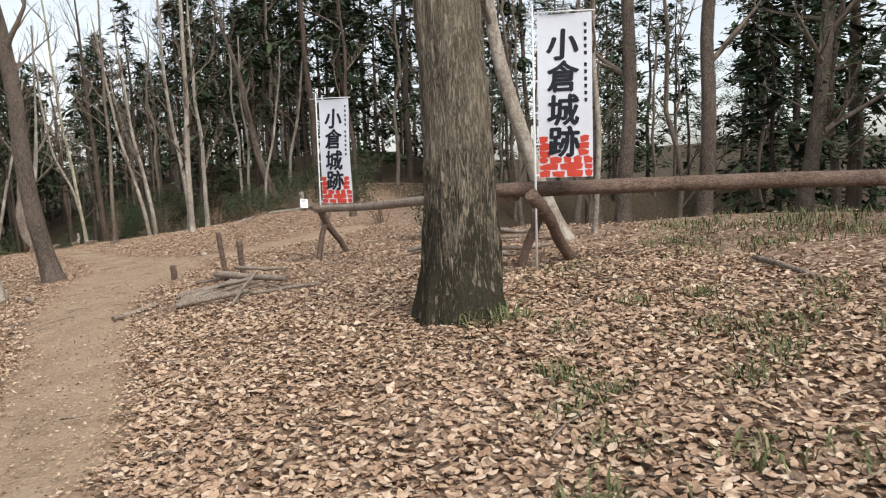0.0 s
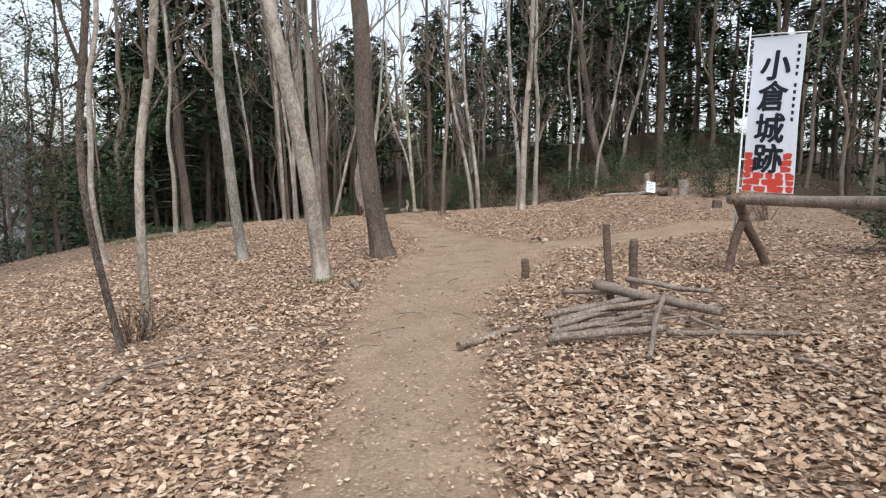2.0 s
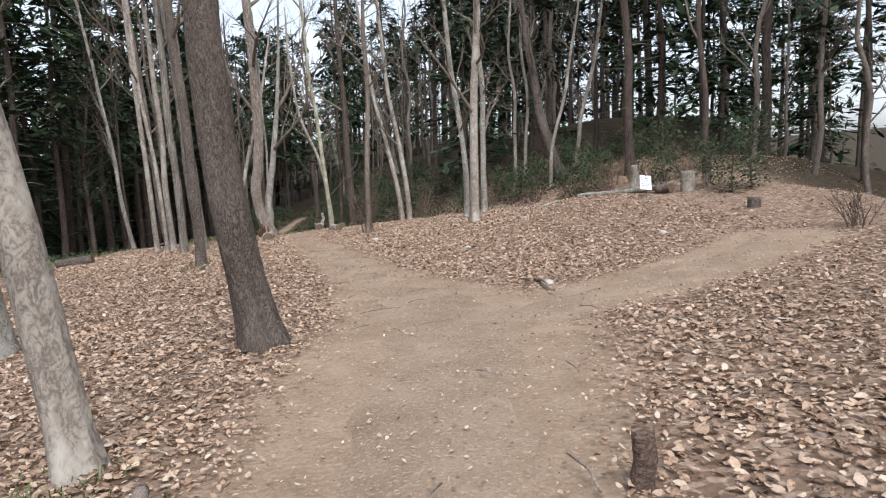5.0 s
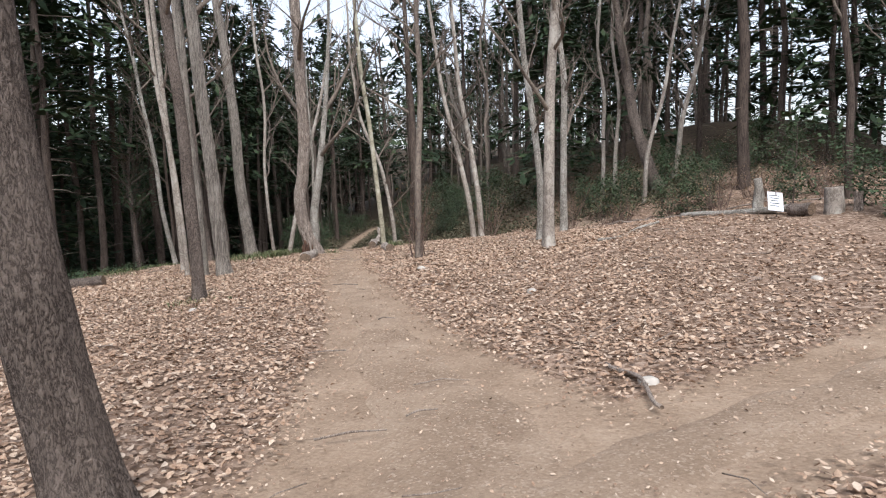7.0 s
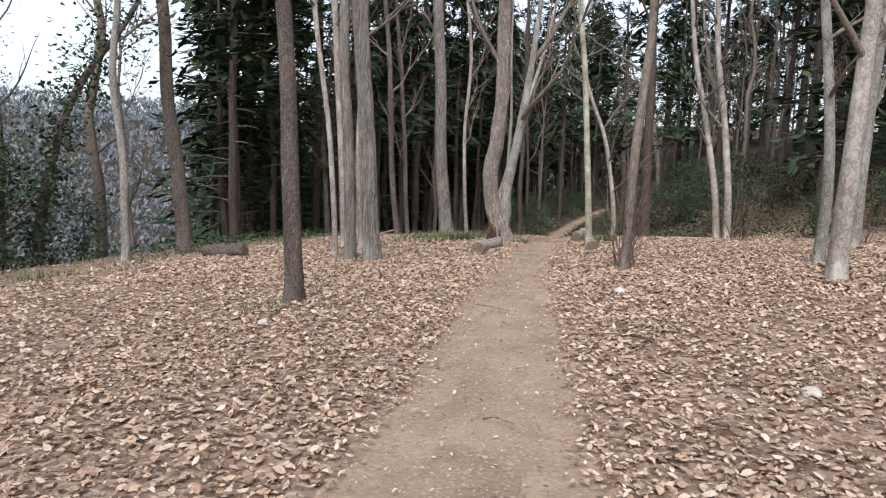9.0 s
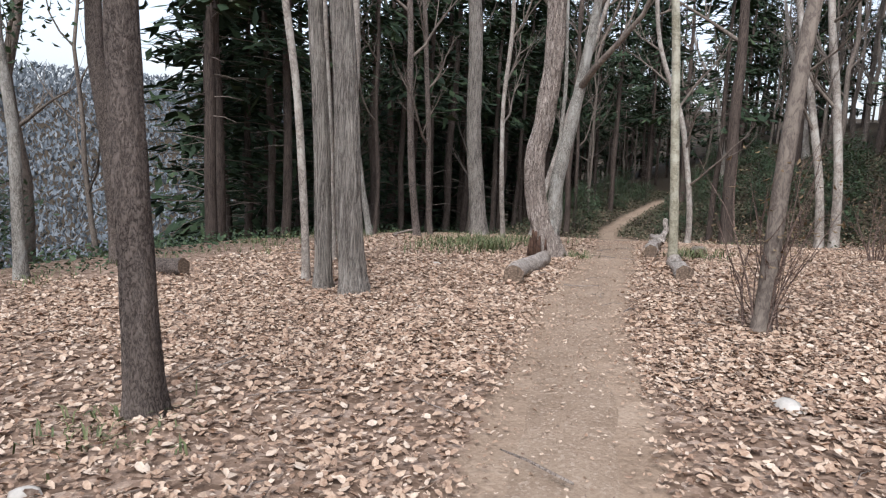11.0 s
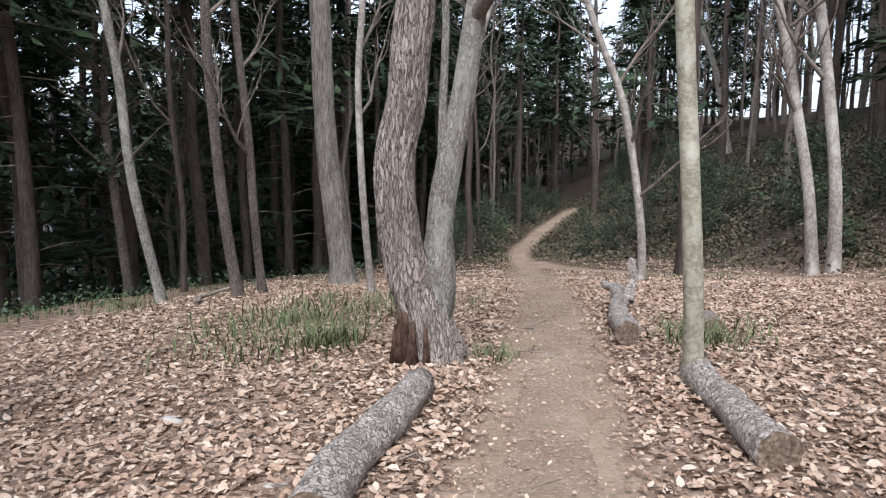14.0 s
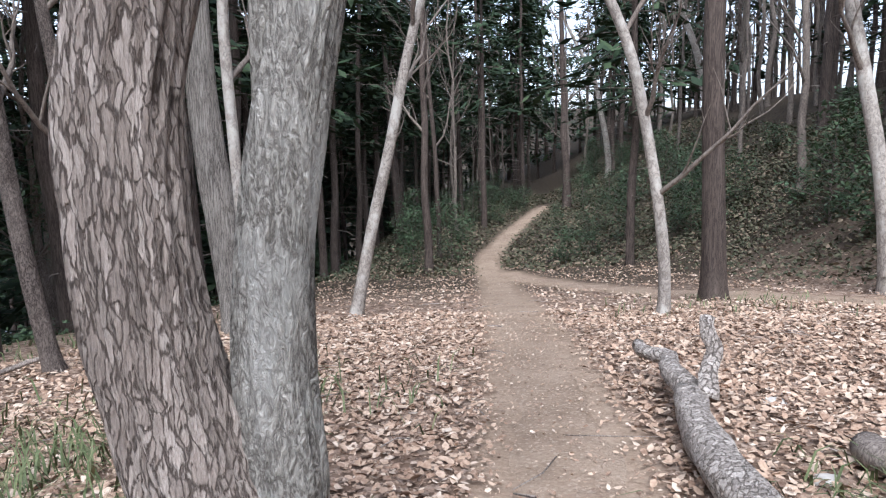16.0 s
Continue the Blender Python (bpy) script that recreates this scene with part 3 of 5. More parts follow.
bare_tree("tree", -11.79, 37.91, 0.208, (-0.379, -0.084), 11, M_BROWN, "dark tree leaning far over the bank", 3.0, 8, bends=0.25, bow=(0.0267, 0.0059, 5.8))
bare_tree("tree", -11.64, 39.41, 0.100, (0.207, 0.042), 9, M_GREY, "forked pale stem curving from the bank", 1.6, 9, bends=0.3, bow=(-0.0071, -0.0015, 4.4))
bare_tree("tree", -11.94, 36.53, 0.072, (0.051, 0.012), 8, M_GREY, "slim stem leaning from the bank", 1.8, 7, bow=(0.0244, 0.0059, 4.4))
bare_tree("tree", -14.03, 38.92, 0.080, (0.032, 0.009), 9, M_GREY, "thin grey tree on the red-brown bank", 2.2, 7, bow=(-0.0075, -0.0022, 6.3))
bare_tree("tree", -13.47, 38.44, 0.078, (0.096, 0.027), 9, M_GREY, "thin grey tree of two on the bank", 2.2, 7, bow=(-0.0164, -0.0046, 5.9))
bare_tree("tree", -6.14, 30.95, 0.087, (-0.045, 0.000), 12, M_CONIFER, "slim dark trunk behind the cut stumps", 4.0, 6, bow=(0.0023, -0.0000, 4.8))
bare_tree("tree", -24.97, 34.18, 0.091, (0.114, 0.125), 9, M_GREY, "pale crooked tree forking high up", 2.2, 8, sides=18, rings=40, bends=0.1, bow=(0.0115, 0.0126, 4.2))
bare_tree("tree", -31.51, 43.13, 0.125, (-0.008, -0.007), 13, M_CONIFER, "straight reddish trunk beside the trail", 4.0, 7, sides=14)
bare_tree("tree", -33.19, 45.57, 0.089, (-0.002, -0.002), 12, M_CONIFER, "thin reddish trunk beside the trail", 4.0, 7, bow=(-0.0048, -0.0042, 6.3))
bare_tree("tree", -36.02, 58.54, 0.200, (-0.026, -0.016), 14, M_CONIFER, "reddish trunk where the trail climbs", 5.0, 7)
bare_tree("tree", -35.84, 62.54, 0.175, (-0.005, -0.003), 10, M_GREY, "slim pale tree leaning from the hillside", 2.4, 8, bow=(-0.0309, -0.0162, 7.7))
bare_tree("tree", -28.94, 58.47, 0.195, (-0.087, -0.032), 10, M_GREY, "grey tree leaning from the hillside above the fork", 3.0, 8, bow=(-0.0250, -0.0093, 5.4))
bare_tree("tree", 0.88, 11.96, 0.126, (-0.446, 0.036), 10, M_GREY, "pale grey tree leaning sideways behind the banners", 3.4, 8, sides=18, rings=34, bends=0.08, bow=(0.0505, -0.0041, 3.5))
bare_tree("tree", 1.39, 12.21, 0.043, (0.052, -0.006), 9, M_GREY, "thin pale straight tree behind the log rail", 2.8, 7, bow=(-0.0121, 0.0015, 3.0))
bare_tree("tree", 2.26, 14.81, 0.148, (0.038, -0.006), 12, M_BROWN, "dark trunk in the hollow behind the rail", 3.0, 10)
bare_tree("tree", 3.56, 14.02, 0.138, (0.043, -0.012), 12, M_BROWN, "dark straight trunk in the hollow", 3.0, 9)
bare_tree("tree", 5.78, 15.40, 0.163, (0.086, -0.034), 12, M_BROWN, "dark forking trunk in the hollow", 2.6, 11)


def ivy_tree(x, y):
    """A leaning dead trunk at the slope's edge, wrapped in ivy to its top."""
    ob = empty("ivy_tree", x, y, gz(x, y), "leaning trunk wrapped in dark green ivy", "tree")
    pts, rad = stem(0, 0, (0.0, -0.02), 5.6, 0.11, 0.04, 0.1, 24, 0.8, 0.3, seed=2.0, bow=(0.020, 0.075, 4.6))
    part("trunk", Geo().tube(pts, rad, 14, rough=0.08), M_BROWN, ob)
    g = Geo()
    for k in range(2600):
        t = random.random() ** 0.8
        p = pts[min(int(t * (len(pts) - 1)), len(pts) - 1)]
        w = 0.16 + 0.30 * t * t
        c = p + Vector((random.gauss(0, w), random.gauss(0, w), random.gauss(0, w * 1.1)))
        d = Vector((R(-1, 1), R(-1, 1), R(-0.8, 0.2))).normalized()
        g.leaf(c, d * R(0.09, 0.16), d.cross(Vector((R(-0.6, 0.6), R(-0.6, 0.6), 1))).normalized() * R(0.06, 0.1), 0.015)
    part("ivy", g, M_EVERGREEN, ob, "dense dark green ivy leaves")
    return ob


ivy_tree(-23.75, 20.2)


def hero_oak():
    """The split old tree at the trail's edge: a flaky main stem, a paler second stem, a rotten hollow at its foot."""
    x, y = -19.03, 28.24
    ob = empty("oak_tree", x, y, gz(x, y), "old forked tree with flaky bark and a rotten red foot", "tree")

    def axis(sways):
        return smooth3([(0.69 * u, 0.72 * u, z) for u, z in sways], 10)

    fine = axis([(0.20, -0.3), (0.13, 0.0), (0.03, 0.35), (-0.10, 0.7), (-0.18, 1.03), (-0.214, 1.37), (-0.213, 1.7), (-0.14, 2.04), (-0.10, 2.4), (-0.03, 3.1), (-0.05, 4.4), (-0.1, 6.5), (-0.3, 9), (-0.4, 12)])
    rad = [0.152 * (1 - 0.03 * max(0, p.z)) * (1 + 0.6 * math.exp(-max(p.z, 0) / 0.42)) + 0.004 for p in fine]
    part("trunk", Geo().tube(fine, [max(r, 0.03) for r in rad], 90, rough=0.10, flare=0.5, ridge=0.02), M_OAK, ob)
    fine2 = axis([(0.06, 0.1), (0.13, 0.35), (0.158, 0.6), (0.145, 0.95), (0.165, 1.3), (0.228, 1.68), (0.298, 2.04), (0.357, 2.4), (0.46, 3.1), (0.60, 4.2), (0.75, 6), (0.9, 9)])
    part("second_stem", Geo().tube(fine2, [max(0.122 * (1 - 0.12 * p.z), 0.03) for p in fine2], 60, rough=0.09, ridge=0.010), M_OAK_PALE, ob, "paler lichened second stem")
    fine3 = axis([(0.19, 1.35), (0.16, 1.62), (0.165, 2.1), (0.18, 2.8), (0.12, 4.0), (0.1, 5.5)])
    part("side_stem", Geo().tube(fine3, [max(0.036 * (1 - 0.12 * (p.z - 1.3)), 0.008) for p in fine3], 16, rough=0.08), M_OAK_PALE, ob, "slim third stem growing from the fork")
    g = Geo()
    for k in range(8):
        a = R(-2.0, -0.7)
        w = Vector((math.cos(a), math.sin(a), 0))
        base = w * R(0.20, 0.27)
        g.tube([base + Vector((0.03, 0.02, -0.05)), base * 0.92 + Vector((0.02, 0.01, R(0.15, 0.48)))], [R(0.035, 0.06), 0.012], 8, rough=0.35)
    part("rotten_foot", g, M_ROT, ob, "crumbling red rotten wood")
    g = Geo()
    for p, w in ((fine[96], (-1, 0.2, 0.8)), (fine[104], (0.8, -0.5, 0.9)), (fine2[88], (0.7, 0.6, 1.2)), (fine2[75], (0.9, -0.2, 0.5)), (fine[112], (0.4, 0.9, 0.7))):
        limb(g, p, Vector(w), 3.2, 0.06, 2)
    part("crown", g, M_TWIG, ob, "bare branches")
    return ob


def smooth3(pts, n):
    pts = [Vector(p) for p in pts]
    out = []
    for i in range(len(pts) - 1):
        p0, p1, p2, p3 = (pts[min(max(k, 0), len(pts) - 1)] for k in (i - 1, i, i + 1, i + 2))
        for k in range(n):
            t = k / n
            out.append(0.5 * (2 * p1 + (p2 - p0) * t + (2 * p0 - 5 * p1 + 4 * p2 - p3) * t * t + (3 * p1 - p0 - 3 * p2 + p3) * t ** 3))
    return out + [pts[-1]]


hero_oak()


def big_tree():
    x, y = -0.46, 6.95
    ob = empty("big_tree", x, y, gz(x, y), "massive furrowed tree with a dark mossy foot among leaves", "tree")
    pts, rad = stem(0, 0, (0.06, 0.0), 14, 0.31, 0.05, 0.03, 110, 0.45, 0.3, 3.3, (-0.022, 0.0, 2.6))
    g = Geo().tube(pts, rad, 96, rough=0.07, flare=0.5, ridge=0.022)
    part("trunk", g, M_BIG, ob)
    g = Geo()
    for k in range(8):
        i = 78 + 4 * k
        a = R(0, 6.28)
        limb(g, pts[min(i, 108)], Vector((math.cos(a), math.sin(a), R(0.5, 1.2))), R(2, 3.6), 0.08, 2)
    part("crown", g, M_TWIG, ob, "bare branches high above")
    return ob


big_tree()


# ---------------------------------------------------------------- woods behind: a few patterns, copied
def conifer(name, height, first, spread, sprays, label, r=0.13):
    ob = empty(name, 0, 0, -60, label, "tree", "dark conifers of the wood")
    pts, rad = stem(0, 0, (R(-0.015, 0.015), R(-0.015, 0.015)), height, r, 0.02, 0.12, 16, 0.9, 0.6, seed=height * 3 + first)
    part("trunk", Geo().tube(pts, rad, 9, rough=0.05), M_CONIFER, ob)
    g, dead = Geo(), Geo()
    z = 1.2
    while z < height - 0.3:
        a = R(0, 6.28)
        i = min(range(len(pts)), key=lambda j: abs(pts[j].z - z))
        length = spread * (1 - 0.75 * max(0, z - first) / (height - first)) * R(0.7, 1.15) if z > first else R(0.5, 1.4)
        w = Vector((math.cos(a), math.sin(a), R(-0.15, 0.25)))
        q = [pts[i] + Vector((0, 0, z - pts[i].z))]
        for k in range(4):
            q.append(q[-1] + (w + Vector((R(-0.15, 0.15), R(-0.15, 0.15), -0.10 * k))) * length / 4)
        dead.tube([q[0], q[2], q[4]], [0.018, 0.012, 0.003], 3, cap=False)
        if z > first:
            for _ in range(sprays):
                t = R(0.25, 1.0)
                k = min(3, int(t * 4))
                c = q[k].lerp(q[k + 1], t * 4 - k) + Vector((R(-0.3, 0.3), R(-0.3, 0.3), R(-0.28, 0.14)))
                d = (w + Vector((R(-0.9, 0.9), R(-0.9, 0.9), R(-0.7, 0.2)))).normalized()
                s = d.cross(Vector((R(-0.5, 0.5), R(-0.5, 0.5), 1))).normalized()
                g.leaf(c, d * R(0.32, 0.72), s * R(0.11, 0.25), R(0, 0.03))
            z += R(0.17, 0.30)
        else:
            z += R(0.3, 0.7)
    part("branchwork", dead, M_TWIG, ob, "thin dead side branches")["kind"] = "stuff"
    part("crown", g, M_NEEDLE, ob, "dark green needle sprays")
    return ob


def evergreen(name, height, first, spread, label, r=0.09, leaves=36, mat=None, category="tree"):
    ob = empty(name, 0, 0, -60, label, category, "evergreen trees and bushes of the wood" if category == "tree" else "green bushes")
    pts, rad = stem(0, 0, (R(-0.06, 0.06), R(-0.06, 0.06)), height, r, 0.012, 0.3, 14, 0.9, 0.4, seed=height * 5 + first)
    part("trunk", Geo().tube(pts, rad, 8, rough=0.05), M_BROWN, ob)
    tw, g = Geo(), Geo()
    n = int((height - first) * 9)
    for k in range(n):
        z = first + (height - first) * k / n
        i = min(range(len(pts)), key=lambda j: abs(pts[j].z - z))
        a = R(0, 6.28)
        prof = math.sin(math.pi * (0.15 + 0.8 * k / n)) ** 0.6
        tips = limb(tw, pts[i], Vector((math.cos(a), math.sin(a), R(0.1, 0.8))), spread * prof * R(0.6, 1.2), rad[i] * 0.35 + 0.004, 0, 4)
        tips = [tips[1], tips[1].lerp(tips[2], 0.5), tips[2], tips[2].lerp(tips[3], 0.5), tips[3]]
        for p in tips:
            for _ in range(leaves // 5):
                c = p + Vector((random.gauss(0, 0.19), random.gauss(0, 0.19), random.gauss(0, 0.14)))
                d = Vector((R(-1, 1), R(-1, 1), R(-0.6, 0.3))).normalized()
                s = d.cross(Vector((R(-0.6, 0.6), R(-0.6, 0.6), 1))).normalized()
                g.leaf(c, d * R(0.09, 0.18), s * R(0.045, 0.085), R(0, 0.02))
    part("branchwork", tw, M_TWIG, ob)["kind"] = "stuff"
    part("crown", g, mat or M_EVERGREEN, ob, "glossy dark green leaves")
    return ob


def far_bare(name, height, r, label):
    ob = empty(name, 0, 0, -60, label, "tree", "bare trees of the wood")
    pts, rad = stem(0, 0, (R(-0.05, 0.05), R(-0.05, 0.05)), height, r, 0.012, 0.35, 16, 0.9, 0.6, seed=height * 7)
    part("trunk", Geo().tube(pts, rad, 8, rough=0.05), M_TWIG, ob)
    g = Geo()
    for k in range(11):
        z = height * (0.22 + 0.72 * k / 11)
        i = min(range(len(pts)), key=lambda j: abs(pts[j].z - z))
        a = R(0, 6.28)
        limb(g, pts[i], Vector((math.cos(a), math.sin(a), R(0.5, 1.5))), R(1.2, 2.6), rad[i] * 0.4 + 0.005, (1, 2, 1)[k % 3], 4)
    part("crown", g, M_TWIG, ob, "bare branches and twigs")
    return ob


CONIFERS = [conifer("conifer", 15, 4.6, 2.2, 20, "tall dark conifer with dead lower branches"), conifer("conifer", 16, 6.0, 2.0, 20, "tall slim conifer, bare below", 0.15), conifer("conifer", 13, 3.4, 2.4, 20, "dark drooping conifer of the wood", 0.11)]
LOWCON = [conifer("dense_conifer", 9, 0.5, 2.5, 22, "dense dark conifer green to the ground", 0.11), conifer("dense_conifer", 11, 1.0, 2.6, 22, "broad dark conifer clothed almost to its foot", 0.12)]
GREENS = [evergreen("evergreen_tree", 8.5, 1.8, 1.9, "evergreen broadleaf tree with airy dark leaves"), evergreen("evergreen_tree", 11, 3.0, 2.1, "tall evergreen broadleaf tree in the wood", 0.11)]
BUSHES = [evergreen("bush", 1.5, 0.15, 0.8, "low green leafy bush", 0.02, 60, category="bush"), evergreen("bush", 2.4, 0.2, 1.0, "tall green leafy bush", 0.03, 50, category="bush")]
BARES = [far_bare("bare_tree", 13, 0.10, "slender bare winter tree of the wood"), far_bare("bare_tree", 11, 0.075, "thin bare winter tree of the wood"), far_bare("bare_tree", 14, 0.13, "tall bare grey tree of the wood")]
TAKEN = []


def wooded_side(s, v):
    return v > -0.62 * (s - 19.7)


def open_sky(s, v):
    """The gap above the hillside, where only bare trees stand."""
    return s > 40 and 0.21 * (s - 29.5) < v < 0.36 * (s - 29.5)


def plant(kinds, s, v, gap=1.3, size=(0.85, 1.15)):
    x, y = to_xy(s, v)
    if any((x - a) ** 2 + (y - b) ** 2 < gap * gap for a, b in TAKEN):
        return
    if open_sky(s, v) and kinds is not BUSHES:
        if random.random() < 0.25:
            return
        kinds = BARES + CONIFERS[1:2]
    TAKEN.append((x, y))
    k = R(*size)
    m = pose(x, y, gz(x, y) - 0.05, R(-2, 2), R(-2, 2), R(0, 360))
    ob = copy_thing(random.choice(kinds), m)
    ob.scale = (k, k, k * R(0.92, 1.1))


def edge_left(s):
    return float(-9.5 + 2.5 * sst(24, 44, s) + 1.0 * sst(44, 60, s))


def edge_hill(s):
    return 3 + (45 - s) * 0.42 if s < 45 else 3 - (s - 45) * 0.12


# wood beyond the plateau's edge, ahead of the walker

for _ in range(420):
    s = R(24, 88)
    v = edge_left(s) - 0.8 - 30 * random.random() ** 1.2
    if wooded_side(s, v):
        plant(CONIFERS, s, v, 1.4)
for _ in range(360):
    s = R(24, 95)
    v = edge_left(s) - 3.5 - R(0, 30)
    if wooded_side(s, v):
        plant(LOWCON, s, v, 1.7, (1.0, 1.45))
for _ in range(26):
    s = R(28, 70)
    plant(BARES + GREENS[:1], s, edge_left(s) - 0.5 - R(0, 5), 1.1)
for s, v in ((38.5, -10.8), (40.0, -12.0), (41.5, -11.2), (37.2, -10.2), (43.5, -13.2), (45, -11)):
    plant(LOWCON, s, v, 1.0, (0.95, 1.25))
for _ in range(150):
    s = R(36, 88)
    v = edge_left(s) - R(4, 26)
    if wooded_side(s, v):
        plant(LOWCON, s, v, 1.5, (1.4, 1.9))
for _ in range(10):
    s = R(36, 48)
    plant(LOWCON, s, 1.2 + R(0.48, 0.66) * (s - 14), 1.8, (0.9, 1.2))
for _ in range(70):
    s = R(21, 33)
    v = -R(0.5, 0.76) * (s - 8.2)
    if v < edge_left(s) + 0.3:
        plant(GREENS + BARES[1:2], s, v, 1.1, (0.7, 1.0))
for _ in range(40):
    s = R(16, 33)
    plant(BUSHES, s, edge_left(s) - R(0.0, 3.0), 0.9, (0.7, 1.3))
# beside the far trail
def far_trail(s):
    return -2.4 + 0.11 * max(s - 57, 0)


for _ in range(90):
    s, v = R(53, 78), R(-9, 5)
    if abs(v - far_trail(s)) > 1.0:
        plant(BUSHES, s, v, 0.8, (0.4, 0.9))
for _ in range(110):
    s, v = R(60, 110), R(-14, 26)
    if abs(v - far_trail(s)) > 2.4:
        plant(LOWCON, s, v, 2.2, (0.9, 1.3))
for _ in range(230):
    s = R(52, 96)
    v = R(-12, 20)
    if abs(v - far_trail(s)) > 1.3:
        plant(CONIFERS + BARES[1:2], s, v, 1.25)
for _ in range(110):
    s, v = R(62, 104), R(-16, 3)
    if abs(v - far_trail(s)) > 2.6:
        plant(LOWCON, s, v, 1.7, (1.4, 2.0))
# open valley side: sparse bare and evergreen trees against the sky
for _ in range(40):
    s = R(2, 44)
    v = edge_left(s) - 2 - R(0, 14)
    if not wooded_side(s, v):
        plant(BARES[1:2] if s > 24 else BARES[1:2] + GREENS, s, v, 2.4, (0.5, 0.8))
for _ in range(30):
    s = R(6, 50)
    plant(BUSHES, s, edge_left(s) - 1.5 - R(0, 5), 1.4, (0.8, 1.4))
# hillside
for _ in range(70):
    s = R(33, 72)
    plant(BARES + CONIFERS[:2] + LOWCON[:1], s, edge_hill(s) + 2.5 + R(0, 18), 1.6)
for _ in range(60):
    s = R(37, 64)
    plant(BUSHES, s, edge_hill(s) + 1.0 + R(0, 8), 0.9, (0.4, 0.9))
# hollow behind the banners and the mound
for _ in range(75):
    s = R(-4, 34)
    v = (12.5 if s < 22 else 14.5) + 24 * random.random() ** 1.2
    plant(CONIFERS + BARES[:2] + GREENS[1:], s, v, 1.5)
for _ in range(70):
    s = R(-6, 34)
    plant(LOWCON + LOWCON + GREENS[:1], s, (14.5 if s < 22 else 17) + R(0, 22), 2.0)
for _ in range(24):
    plant(LOWCON + CONIFERS[:1], R(34, 58), R(16, 40), 2.0, (0.9, 1.3))
for _ in range(8):
    s = R(38, 52)
    plant(LOWCON + CONIFERS[:1], s, R(11.8, 24) + 0.2 * (s - 33), 1.6, (1.0, 1.4))
for _ in range(40):
    s = R(31, 42)
    plant(BUSHES, s, R(7.5, 13), 0.9, (0.4, 0.8))
for _ in range(16):
    s = R(20, 33)
    plant(BARES + CONIFERS[:1], s, 13 + R(0, 6), 1.2)
# behind the start, so that the place is closed round
for _ in range(30):
    plant(CONIFERS + BARES, R(-26, -8), R(-22, 22), 2.0)
for x, y in ((-5.4, 26.3), (-5.0, 26.9), (-5.9, 28.0), (-7.1, 28.4), (-1.5, 15.5), (-15.2, 36.0), (-13.0, 35.5)):
    plant(BUSHES, *to_sv(x, y), 0.3, (0.6, 0.8))
for _ in range(26):
    plant(LOWCON + GREENS[:1], R(3, 15), R(13.5, 22), 1.7, (0.9, 1.2))
for _ in range(22):
    s = R(15, 25)
    plant(GREENS, s, -0.62 * (s - 6.7) - R(1.5, 7), 1.6, (0.9, 1.2))
for _ in range(22):
    plant(LOWCON + CONIFERS, R(74, 96), R(-5, 8), 1.6, (0.9, 1.2))
for proto in CONIFERS + LOWCON + GREENS + BUSHES + BARES:
    for ob in (*proto.children_recursive, proto):
        bpy.data.objects.remove(ob)


# ---------------------------------------------------------------- banners
def wave(x, z):
    return 0.018 * math.sin(x * 6 + z * 1.7) + 0.012 * math.sin(z * 4.1 + 1)


